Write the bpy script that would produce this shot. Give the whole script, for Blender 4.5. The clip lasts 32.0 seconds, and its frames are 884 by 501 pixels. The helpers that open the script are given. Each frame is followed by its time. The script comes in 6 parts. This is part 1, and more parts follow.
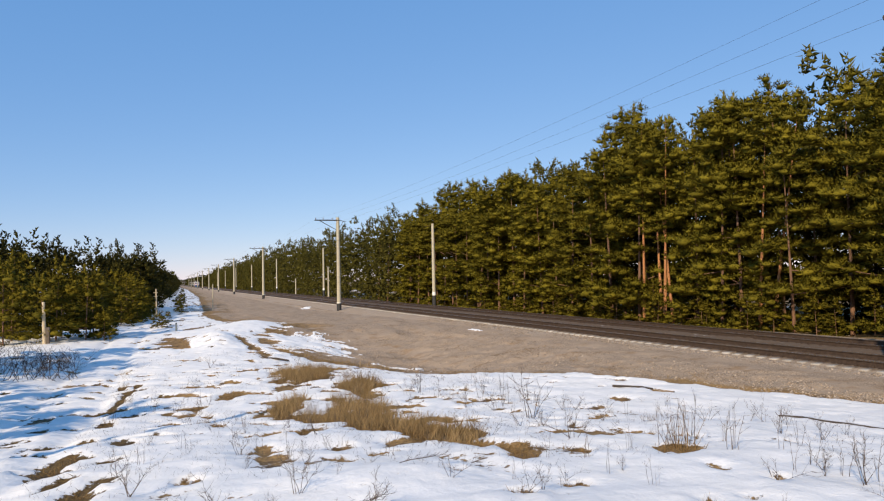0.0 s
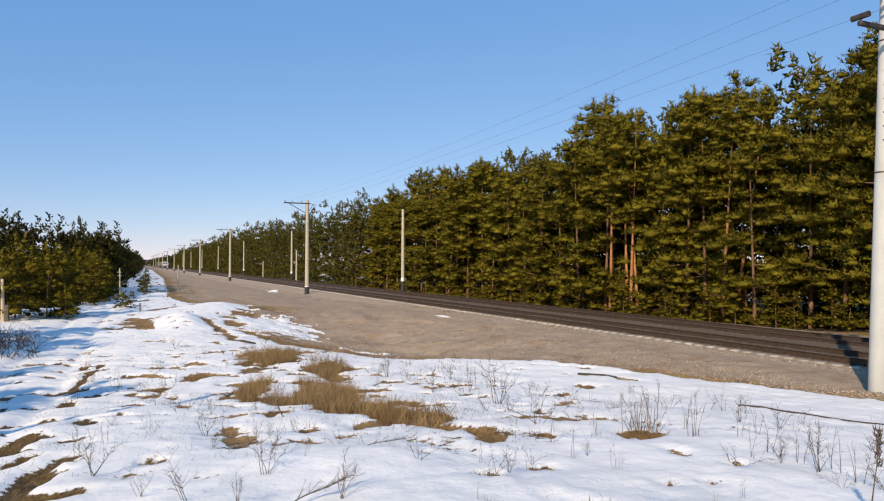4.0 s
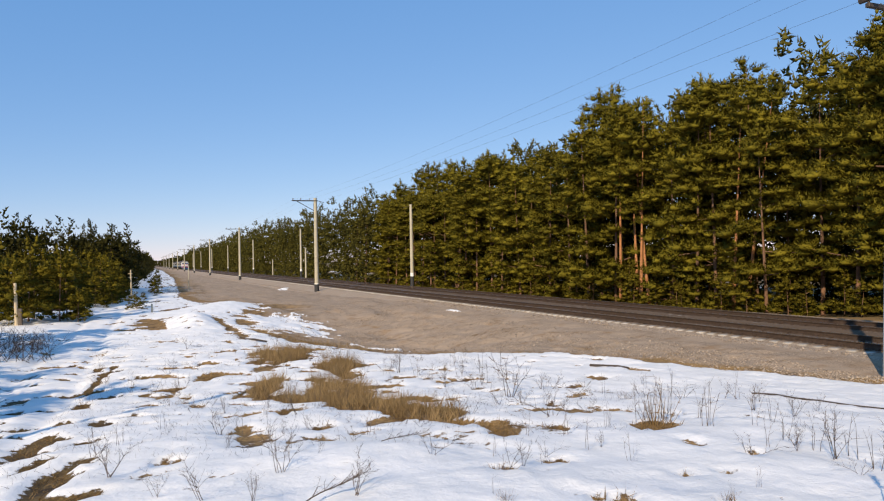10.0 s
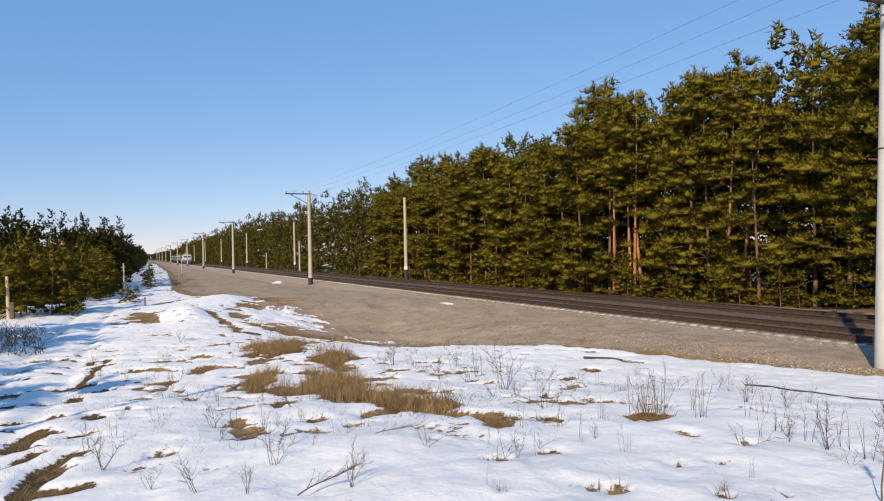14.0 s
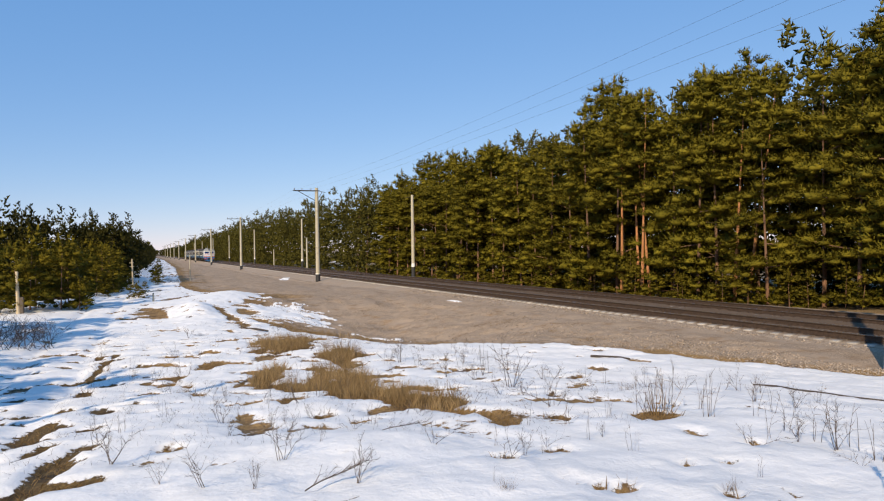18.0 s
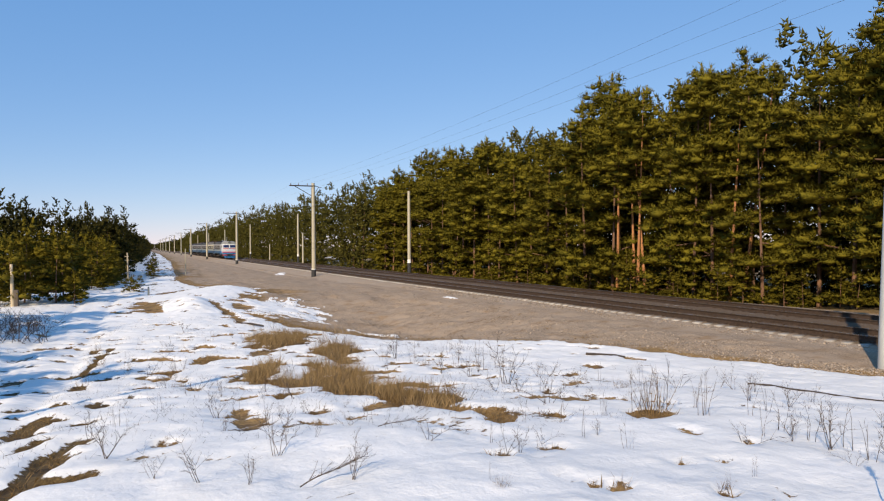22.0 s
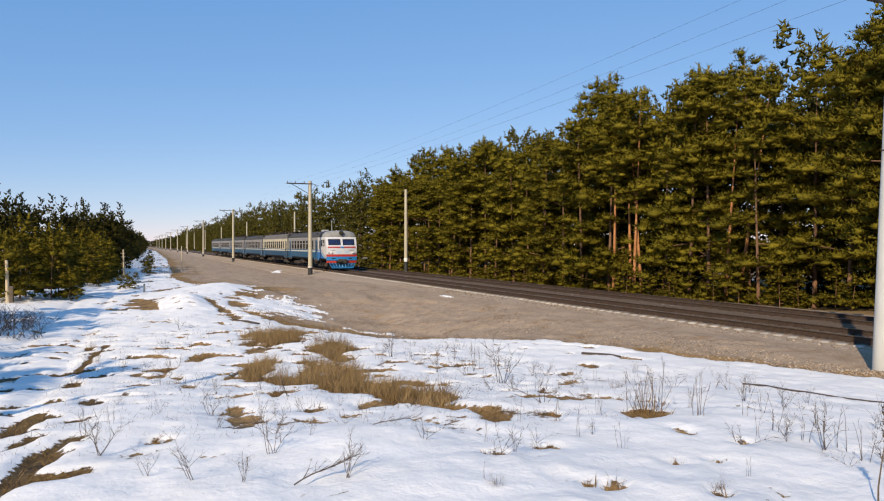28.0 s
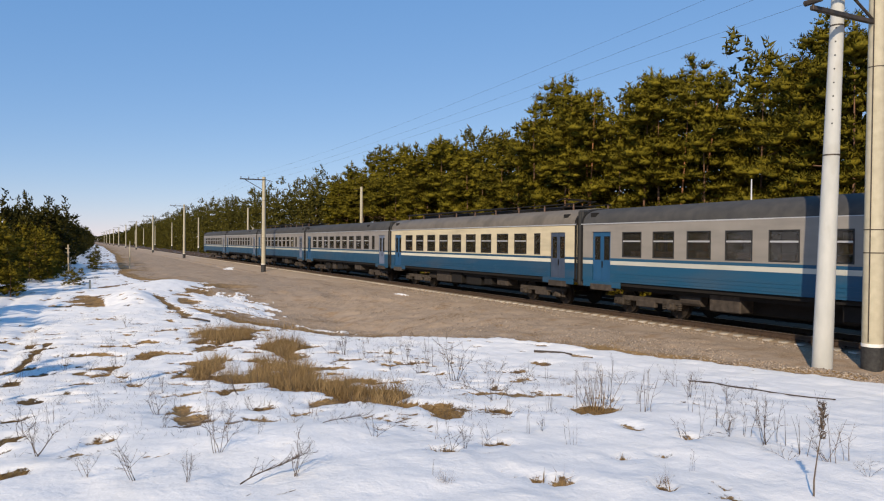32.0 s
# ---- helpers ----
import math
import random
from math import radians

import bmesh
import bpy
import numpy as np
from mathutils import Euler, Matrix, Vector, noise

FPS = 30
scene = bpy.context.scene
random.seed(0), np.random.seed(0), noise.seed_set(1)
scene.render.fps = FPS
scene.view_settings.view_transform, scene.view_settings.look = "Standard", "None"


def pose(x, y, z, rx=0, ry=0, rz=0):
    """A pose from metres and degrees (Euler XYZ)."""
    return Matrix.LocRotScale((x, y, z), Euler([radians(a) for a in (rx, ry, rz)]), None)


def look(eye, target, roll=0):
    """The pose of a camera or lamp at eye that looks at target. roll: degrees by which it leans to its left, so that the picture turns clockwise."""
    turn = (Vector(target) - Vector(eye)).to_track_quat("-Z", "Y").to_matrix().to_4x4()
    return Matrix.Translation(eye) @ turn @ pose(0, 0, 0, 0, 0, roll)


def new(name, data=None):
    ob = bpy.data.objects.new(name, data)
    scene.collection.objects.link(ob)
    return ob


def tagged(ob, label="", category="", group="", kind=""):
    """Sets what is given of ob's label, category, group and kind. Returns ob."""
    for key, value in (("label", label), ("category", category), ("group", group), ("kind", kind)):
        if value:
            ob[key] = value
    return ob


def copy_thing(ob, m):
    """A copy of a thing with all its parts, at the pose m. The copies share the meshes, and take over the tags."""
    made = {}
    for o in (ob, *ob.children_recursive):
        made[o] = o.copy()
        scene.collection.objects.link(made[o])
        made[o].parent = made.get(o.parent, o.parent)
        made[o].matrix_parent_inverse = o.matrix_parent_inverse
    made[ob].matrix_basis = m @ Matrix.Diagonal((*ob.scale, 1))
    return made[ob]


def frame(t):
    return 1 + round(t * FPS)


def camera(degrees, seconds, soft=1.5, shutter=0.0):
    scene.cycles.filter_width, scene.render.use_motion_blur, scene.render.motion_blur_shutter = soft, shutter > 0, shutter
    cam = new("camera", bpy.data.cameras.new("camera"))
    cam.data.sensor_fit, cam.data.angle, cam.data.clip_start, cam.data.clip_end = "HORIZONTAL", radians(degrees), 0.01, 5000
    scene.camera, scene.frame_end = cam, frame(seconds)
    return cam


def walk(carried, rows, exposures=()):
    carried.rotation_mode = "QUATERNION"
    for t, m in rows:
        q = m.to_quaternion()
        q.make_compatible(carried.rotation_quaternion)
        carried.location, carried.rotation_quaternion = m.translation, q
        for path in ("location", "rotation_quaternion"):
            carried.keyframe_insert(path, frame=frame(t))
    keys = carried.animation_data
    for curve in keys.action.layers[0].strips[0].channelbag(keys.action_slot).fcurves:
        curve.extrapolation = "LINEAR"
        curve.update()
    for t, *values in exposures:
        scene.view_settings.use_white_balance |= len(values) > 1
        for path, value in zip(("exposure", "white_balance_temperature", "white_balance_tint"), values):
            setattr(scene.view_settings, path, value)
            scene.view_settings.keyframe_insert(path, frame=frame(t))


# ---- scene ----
cam = camera(64.0, 32.0, soft=1.15)
PATH = [
    (0.0, pose(0.035, -0.035, 2.690, 92.24, 1.22, -21.16)),
    (0.5, pose(0.031, -0.051, 2.673, 91.85, 1.51, -21.67)),
    (1.0, pose(0.012, -0.063, 2.674, 91.40, 0.89, -22.42)),
    (1.5, pose(0.026, -0.069, 2.668, 91.27, 0.93, -22.39)),
    (2.0, pose(0.040, -0.066, 2.667, 91.07, 0.62, -23.40)),
    (2.5, pose(0.031, -0.062, 2.670, 91.18, 0.27, -23.61)),
    (3.0, pose(0.013, -0.058, 2.670, 91.32, 0.01, -23.04)),
    (3.5, pose(-0.006, -0.051, 2.674, 91.18, 0.02, -23.68)),
    (5.5, pose(0.001, -0.033, 2.671, 91.02, -0.68, -23.25)),
    (6.0, pose(0.002, -0.028, 2.671, 90.98, -0.73, -23.22)),
    (6.5, pose(-0.004, -0.020, 2.671, 91.08, -0.79, -23.41)),
    (7.0, pose(-0.001, -0.026, 2.672, 91.62, 0.45, -22.91)),
    (7.5, pose(0.003, -0.023, 2.662, 90.97, 0.75, -23.22)),
    (8.0, pose(0.006, -0.027, 2.664, 90.87, 1.25, -23.93)),
    (8.5, pose(0.012, -0.027, 2.663, 91.01, 1.55, -23.59)),
    (9.0, pose(0.004, -0.017, 2.668, 90.87, 1.31, -23.35)),
    (9.5, pose(0.004, -0.014, 2.668, 90.69, 1.13, -23.16)),
    (10.0, pose(-0.002, -0.026, 2.677, 90.67, 1.19, -22.96)),
    (10.5, pose(-0.000, -0.011, 2.676, 90.47, 1.17, -22.80)),
    (11.0, pose(-0.008, -0.016, 2.672, 90.23, 0.93, -23.12)),
    (11.5, pose(-0.010, -0.010, 2.669, 90.35, 1.29, -23.12)),
    (12.0, pose(-0.008, -0.013, 2.673, 90.37, 1.38, -23.46)),
    (12.5, pose(0.003, -0.005, 2.664, 90.33, 1.27, -23.44)),
    (13.0, pose(0.000, 0.000, 2.660, 90.05, 1.20, -23.45)),
    (13.5, pose(0.000, -0.013, 2.667, 89.96, 1.35, -23.50)),
    (14.0, pose(-0.000, -0.016, 2.667, 90.11, 1.24, -23.45)),
    (14.5, pose(-0.009, -0.017, 2.671, 90.32, 1.26, -23.33)),
    (16.5, pose(0.001, 0.001, 2.662, 89.74, 1.12, -23.07)),
    (17.0, pose(0.000, -0.003, 2.663, 89.88, 1.10, -23.13)),
    (17.5, pose(-0.006, 0.001, 2.664, 89.86, 0.88, -23.05)),
    (18.0, pose(-0.006, -0.007, 2.662, 89.93, 0.91, -22.87)),
    (18.5, pose(-0.001, 0.011, 2.658, 89.80, 0.83, -22.78)),
    (19.0, pose(-0.002, -0.003, 2.665, 89.82, 0.87, -22.86)),
    (19.5, pose(-0.006, 0.006, 2.661, 89.74, 0.78, -22.79)),
    (20.0, pose(-0.012, 0.007, 2.661, 89.64, 0.79, -22.61)),
    (20.5, pose(-0.007, 0.003, 2.662, 89.69, 0.74, -22.67)),
    (21.0, pose(-0.011, 0.004, 2.663, 89.71, 0.76, -22.71)),
    (21.5, pose(-0.009, 0.010, 2.661, 89.73, 0.65, -22.84)),
    (22.0, pose(-0.013, 0.003, 2.667, 89.63, 0.40, -23.19)),
    (22.5, pose(-0.006, 0.009, 2.663, 89.59, 0.54, -23.65)),
    (23.0, pose(-0.012, 0.008, 2.664, 89.51, 0.53, -22.80)),
    (23.5, pose(-0.005, 0.010, 2.661, 89.50, 0.50, -23.02)),
    (24.0, pose(-0.009, 0.003, 2.663, 89.52, 0.51, -22.68)),
    (24.5, pose(-0.005, 0.006, 2.662, 89.51, 0.40, -23.01)),
    (25.0, pose(0.003, 0.018, 2.656, 89.53, 0.36, -22.97)),
    (25.5, pose(-0.010, 0.004, 2.659, 89.46, 0.28, -22.96)),
    (27.5, pose(-0.005, 0.004, 2.663, 89.60, 0.14, -23.12)),
    (28.0, pose(-0.003, 0.006, 2.664, 89.53, 0.04, -23.45)),
    (28.5, pose(0.009, 0.014, 2.657, 89.55, -0.07, -23.48)),
    (29.0, pose(0.007, 0.016, 2.659, 89.58, -0.05, -23.37)),
    (29.5, pose(0.005, 0.012, 2.663, 89.59, -0.11, -23.32)),
    (30.0, pose(0.004, 0.009, 2.664, 89.72, -0.07, -23.37)),
    (30.5, pose(0.001, 0.002, 2.664, 89.73, -0.21, -23.38)),
    (31.0, pose(0.006, 0.005, 2.659, 89.48, -0.12, -23.60)),
    (31.5, pose(0.017, 0.009, 2.656, 88.98, -0.40, -24.93)),
    (32.0, pose(0.034, 0.006, 2.653, 89.41, -0.50, -27.02)),
]
walk(cam, PATH, [(0, 0.05), (30.6, 0.05), (31.4, -0.01), (32, -0.07)])

# ---- light ----
SUN_BEARING, SUN_HEIGHT = 48.0, 30.0
world = bpy.data.worlds.new("sky")
scene.world = world
world.use_nodes = True
wn = world.node_tree
sky = wn.nodes.new("ShaderNodeTexSky")
sky.sky_type, sky.sun_disc = "NISHITA", False
sky.sun_elevation, sky.sun_rotation = radians(SUN_HEIGHT), radians(180 + SUN_BEARING)
sky.altitude = 1500
sky.air_density, sky.dust_density, sky.ozone_density = 1.08, 0.0, 4.6
SKY = sky.outputs[0]
for blend, colour in (("MULTIPLY", (0.66, 0.45, 0.30, 1)), ("ADD", (0.30, 1.30, 3.25, 1))):
    tint = wn.nodes.new("ShaderNodeMix")
    tint.data_type, tint.blend_type = "RGBA", blend
    tint.inputs[0].default_value, tint.inputs[7].default_value = 1.0, colour
    wn.links.new(SKY, tint.inputs[6])
    SKY = tint.outputs[2]
wn.links.new(SKY, wn.nodes["Background"].inputs["Color"])
wn.nodes["Background"].inputs["Strength"].default_value = 0.152
sun_data = bpy.data.lights.new("sun", "SUN")
sun_data.energy, sun_data.angle, sun_data.color = 5.2, radians(0.6), (1.0, 0.815, 0.585)
sun = new("sun", sun_data)
_b, _h = radians(SUN_BEARING), radians(SUN_HEIGHT)
sun.matrix_world = look((0, 0, 60), (math.sin(_b) * math.cos(_h), math.cos(_b) * math.cos(_h), 60 - math.sin(_h)))


# ---- materials ----
def surf(name, c1, c2, scale=8.0, rough=0.8, bump=0.2, c3=None, scale3=1.2, cover3=0.5, metal=0.0, rand=0.0, island=0.0, stretch=(1, 1, 1), spec=0.3, bump_scale=4.0):
    """Two colours mixed by fine noise, a third laid over in larger patches, and a bump."""
    m = bpy.data.materials.new(name)
    m.use_nodes = True
    n, l = m.node_tree.nodes, m.node_tree.links
    p = n["Principled BSDF"]
    p.inputs["Metallic"].default_value = metal
    p.inputs["Specular IOR Level"].default_value = spec
    tc = n.new("ShaderNodeTexCoord")
    mp = n.new("ShaderNodeMapping")
    mp.inputs["Scale"].default_value = stretch
    l.new(tc.outputs["Object"], mp.inputs["Vector"])

    def noise_node(sc, detail=5.0):
        t = n.new("ShaderNodeTexNoise")
        t.inputs["Scale"].default_value, t.inputs["Detail"].default_value = sc, detail
        l.new(mp.outputs[0], t.inputs["Vector"])
        return t

    def mix(fac, a, b):
        x = n.new("ShaderNodeMix")
        x.data_type = "RGBA"
        l.new(fac, x.inputs[0])
        for sock, v in ((x.inputs[6], a), (x.inputs[7], b)):
            if isinstance(v, tuple):
                sock.default_value = (*v, 1)
            else:
                l.new(v, sock)
        return x.outputs[2]

    def ramp(sock, lo, hi):
        r = n.new("ShaderNodeMapRange")
        r.inputs[1].default_value, r.inputs[2].default_value = lo, hi
        l.new(sock, r.inputs[0])
        return r.outputs[0]

    fine = noise_node(scale)
    col = mix(ramp(fine.outputs[0], 0.3, 0.7), c1, c2)
    if c3:
        col = mix(ramp(noise_node(scale3, 4).outputs[0], 1 - cover3 - 0.08, 1 - cover3 + 0.12), col, c3)
    if rand or island:
        hs = n.new("ShaderNodeHueSaturation")
        ad = None
        for on, sock in ((rand, "obj"), (island, "isl")):
            if not on:
                continue
            src = n.new("ShaderNodeObjectInfo").outputs["Random"] if sock == "obj" else n.new("ShaderNodeNewGeometry").outputs["Random Per Island"]
            r = n.new("ShaderNodeMapRange")
            r.inputs[3].default_value, r.inputs[4].default_value = 1 - on, 1 + on
            l.new(src, r.inputs[0])
            if ad is None:
                ad = r.outputs[0]
            else:
                mm = n.new("ShaderNodeMath")
                mm.operation = "MULTIPLY"
                l.new(ad, mm.inputs[0]), l.new(r.outputs[0], mm.inputs[1])
                ad = mm.outputs[0]
        l.new(ad, hs.inputs["Value"])
        l.new(col, hs.inputs["Color"])
        col = hs.outputs[0]
    l.new(col, p.inputs["Base Color"])
    rr = n.new("ShaderNodeMapRange")
    rr.inputs[3].default_value, rr.inputs[4].default_value = max(0, rough - 0.12), min(1, rough + 0.12)
    l.new(fine.outputs[0], rr.inputs[0])
    l.new(rr.outputs[0], p.inputs["Roughness"])
    if bump:
        b = n.new("ShaderNodeBump")
        b.inputs["Strength"].default_value, b.inputs["Distance"].default_value = min(1, bump), 0.02
        l.new(noise_node(scale * bump_scale).outputs[0], b.inputs["Height"])
        l.new(b.outputs[0], p.inputs["Normal"])
    return m


def leafy(name, c1, c2, rand=0.2, island=0.25, trans=0.25):
    m = surf(name, c1, c2, 0.9, 0.75, 0.0, rand=rand, island=island, spec=0.06)
    n, l = m.node_tree.nodes, m.node_tree.links
    p = n["Principled BSDF"]
    t = n.new("ShaderNodeBsdfTranslucent")
    l.new(p.inputs["Base Color"].links[0].from_socket, t.inputs["Color"])
    mx = n.new("ShaderNodeMixShader")
    mx.inputs[0].default_value = trans
    l.new(p.outputs[0], mx.inputs[1]), l.new(t.outputs[0], mx.inputs[2])
    l.new(mx.outputs[0], n["Material Output"].inputs["Surface"])
    return m


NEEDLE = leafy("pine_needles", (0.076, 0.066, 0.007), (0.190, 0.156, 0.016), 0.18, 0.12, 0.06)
# Pine needles again, darker: the shade of the rear rows put into the colour.
NEEDLE_SHADE = leafy("deep_stand_needles", (0.046, 0.043, 0.009), (0.110, 0.096, 0.018), 0.18, 0.12, 0.06)
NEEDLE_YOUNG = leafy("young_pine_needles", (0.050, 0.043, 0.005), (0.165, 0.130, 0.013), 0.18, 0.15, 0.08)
# Darkened copy of the young needles; stands in for shade in back rows.
NEEDLE_YOUNG_SHADE = leafy("dark_pine_needles", (0.016, 0.017, 0.004), (0.070, 0.062, 0.012), 0.18, 0.15, 0.08)
BARK_ORANGE = surf("orange_pine_bark", (0.30, 0.13, 0.05), (0.48, 0.23, 0.10), 6, 0.9, 0.6, (0.16, 0.09, 0.05), 0.5, 0.4, stretch=(1, 1, 0.35))
BARK = surf("pine_bark", (0.14, 0.075, 0.042), (0.23, 0.125, 0.07), 6, 0.9, 0.6, (0.13, 0.085, 0.06), 0.35, 0.5, rand=0.2, stretch=(1, 1, 0.35))
TWIG = surf("dry_twig", (0.06, 0.045, 0.034), (0.125, 0.093, 0.07), 20, 0.9, 0.0, island=0.25)
STRAW_DARK = leafy("matted_grass", (0.13, 0.08, 0.034), (0.27, 0.175, 0.075), 0.1, 0.3, 0.3)
STRAW = leafy("dead_grass", (0.21, 0.138, 0.064), (0.385, 0.27, 0.132), 0.1, 0.3, 0.3)
CONCRETE = surf("weathered_concrete", (0.38, 0.345, 0.255), (0.47, 0.43, 0.325), 5, 0.85, 0.25, (0.34, 0.30, 0.22), 0.8, 0.35)
WHITEWASH = surf("whitewashed_concrete", (0.40, 0.405, 0.385), (0.48, 0.48, 0.455), 4, 0.8, 0.2, (0.33, 0.31, 0.27), 1.6, 0.35, stretch=(1, 1, 0.4))
TAR = surf("black_tar_paint", (0.02, 0.02, 0.022), (0.05, 0.05, 0.05), 12, 0.7, 0.2)
WHITE_BAND = surf("white_paint_band", (0.70, 0.69, 0.66), (0.8, 0.79, 0.76), 9, 0.7, 0.1)
STEEL = surf("rusty_dark_steel", (0.035, 0.032, 0.03), (0.09, 0.07, 0.055), 9, 0.6, 0.15, metal=0.4)
RAIL_STEEL = surf("rail_rust", (0.045, 0.030, 0.021), (0.085, 0.055, 0.037), 12, 0.75, 0.2, metal=0.2)
RAIL_HEAD = surf("rail_polished", (0.45, 0.44, 0.43), (0.6, 0.58, 0.56), 14, 0.28, 0.02, metal=0.9)
SLEEPER = surf("old_concrete_sleeper", (0.36, 0.32, 0.27), (0.50, 0.46, 0.40), 7, 0.9, 0.3, (0.24, 0.20, 0.16), 1.5, 0.4, rand=0.2)
STONE = surf("ballast_stone", (0.20, 0.155, 0.115), (0.34, 0.275, 0.21), 3, 0.9, 0.2, island=0.35)
GRAVEL = surf("ballast_gravel", (0.20, 0.152, 0.108), (0.47, 0.38, 0.285), 16, 0.95, 0.9, (0.33, 0.25, 0.175), 0.7, 0.5, bump_scale=1.5)
WIRE = surf("old_wire", (0.05, 0.05, 0.055), (0.09, 0.09, 0.09), 3, 0.5, 0.0, metal=0.6)
OLD_WOOD = surf("weathered_pole_wood", (0.42, 0.34, 0.22), (0.56, 0.47, 0.33), 5, 0.85, 0.4, stretch=(1, 1, 0.2))
GLASS_INS = surf("porcelain_insulator", (0.10, 0.06, 0.04), (0.16, 0.1, 0.07), 6, 0.3, 0.0)


# ---- mesh tools ----
class Geo:
    """Collects vertices and faces for one mesh."""

    def __init__(self):
        self.v, self.f = [], []

    def add(self, verts, faces):
        k = len(self.v)
        self.v += [tuple(p) for p in verts]
        self.f += [tuple(i + k for i in q) for q in faces]
        return self

    def box(self, lo, hi, bev=0.0, m=None):
        (x0, y0, z0), (x1, y1, z1) = lo, hi
        if bev <= 0:
            v = [(x, y, z) for x in (x0, x1) for y in (y0, y1) for z in (z0, z1)]
            f = [(0, 1, 3, 2), (4, 6, 7, 5), (0, 4, 5, 1), (2, 3, 7, 6), (0, 2, 6, 4), (1, 5, 7, 3)]
        else:
            b = min(bev, (x1 - x0) / 2.1, (y1 - y0) / 2.1, (z1 - z0) / 2.1)
            v, idx = [], {}
            for i, x in enumerate((x0, x1)):
                for j, y in enumerate((y0, y1)):
                    for k, z in enumerate((z0, z1)):
                        sx, sy, sz = (b if i == 0 else -b), (b if j == 0 else -b), (b if k == 0 else -b)
                        idx[i, j, k] = len(v)
                        v += [(x, y + sy, z + sz), (x + sx, y, z + sz), (x + sx, y + sy, z)]
            f = []
            for i in (0, 1):
                q = [idx[i, 0, 0], idx[i, 0, 1], idx[i, 1, 1], idx[i, 1, 0]]
                f.append(tuple(q if i == 0 else q[::-1]))
                q = [idx[0, i, 0] + 1, idx[1, i, 0] + 1, idx[1, i, 1] + 1, idx[0, i, 1] + 1]
                f.append(tuple(q if i == 0 else q[::-1]))
                q = [idx[0, 0, i] + 2, idx[0, 1, i] + 2, idx[1, 1, i] + 2, idx[1, 0, i] + 2]
                f.append(tuple(q if i == 0 else q[::-1]))
            for a in (0, 1):
                for c in (0, 1):
                    f.append((idx[a, c, 0], idx[a, c, 1], idx[a, c, 1] + 1, idx[a, c, 0] + 1))
                    f.append((idx[a, 0, c], idx[a, 1, c], idx[a, 1, c] + 2, idx[a, 0, c] + 2))
                    f.append((idx[0, a, c] + 1, idx[1, a, c] + 1, idx[1, a, c] + 2, idx[0, a, c] + 2))
                    for e in (0, 1):
                        k = idx[a, c, e]
                        f.append((k, k + 1, k + 2))
        if m is not None:
            v = [tuple(m @ Vector(p)) for p in v]
        return self.add(v, f)

    def tube(self, pts, radii, n=8, cap=True):
        pts = [Vector(p) for p in pts]
        v, f = [], []
        for i, p in enumerate(pts):
            d = (pts[min(i + 1, len(pts) - 1)] - pts[max(i - 1, 0)]).normalized()
            a = d.cross(Vector((0, 0, 1)) if abs(d.z) < 0.9 else Vector((1, 0, 0))).normalized()
            b = d.cross(a)
            for k in range(n):
                t = 2 * math.pi * k / n
                v.append(tuple(p + (a * math.cos(t) + b * math.sin(t)) * radii[i]))
        for i in range(len(pts) - 1):
            for k in range(n):
                f.append((i * n + k, i * n + (k + 1) % n, (i + 1) * n + (k + 1) % n, (i + 1) * n + k))
        if cap:
            f.append(tuple(range(n))[::-1])
            f.append(tuple(range((len(pts) - 1) * n, len(pts) * n)))
        return self.add(v, f)

    def loft(self, rings, closed=True, caps=True):
        n = len(rings[0])
        v = [p for r in rings for p in r]
        f = []
        for i in range(len(rings) - 1):
            for k in range(n if closed else n - 1):
                f.append((i * n + k, i * n + (k + 1) % n, (i + 1) * n + (k + 1) % n, (i + 1) * n + k))
        if caps and closed:
            f.append(tuple(range(n))[::-1])
            f.append(tuple(range((len(rings) - 1) * n, len(rings) * n)))
        return self.add(v, f)

    def mesh(self, name, mat, smooth=False):
        me = bpy.data.meshes.new(name)
        me.from_pydata(self.v, [], self.f)
        me.validate()
        bm = bmesh.new()
        bm.from_mesh(me)
        bmesh.ops.recalc_face_normals(bm, faces=bm.faces)
        bm.to_mesh(me)
        bm.free()
        if smooth:
            me.shade_smooth()
            me.set_sharp_from_angle(angle=radians(35))
        me.materials.append(mat)
        return me


def soup(name, verts, faces, mat, normals=None):
    """A mesh from numpy vertices and triangles, shaded by the normals where they are given."""
    me = bpy.data.meshes.new(name)
    me.vertices.add(len(verts))
    me.vertices.foreach_set("co", np.asarray(verts, np.float32).ravel())
    k = faces.shape[1]
    me.loops.add(faces.size)
    me.loops.foreach_set("vertex_index", faces.astype(np.int32).ravel())
    me.polygons.add(len(faces))
    me.polygons.foreach_set("loop_start", np.arange(0, faces.size, k, dtype=np.int32))
    me.polygons.foreach_set("loop_total", np.full(len(faces), k, dtype=np.int32))
    me.update(calc_edges=True)
    if normals is not None:
        me.normals_split_custom_set_from_vertices(normals.astype(np.float32).tolist())
    me.materials.append(mat)
    return me


def part(name, geo, mat, parent, label="", smooth=False):
    ob = new(name, geo if isinstance(geo, bpy.types.Mesh) else geo.mesh(name, mat, smooth))
    ob.parent = parent
    return tagged(ob, label)


def thing(name, label, category, group="", kind=""):
    return tagged(new(name), label, category, group, kind)


def ss(t):
    t = np.clip(t, 0, 1)
    return t * t * (3 - 2 * t)


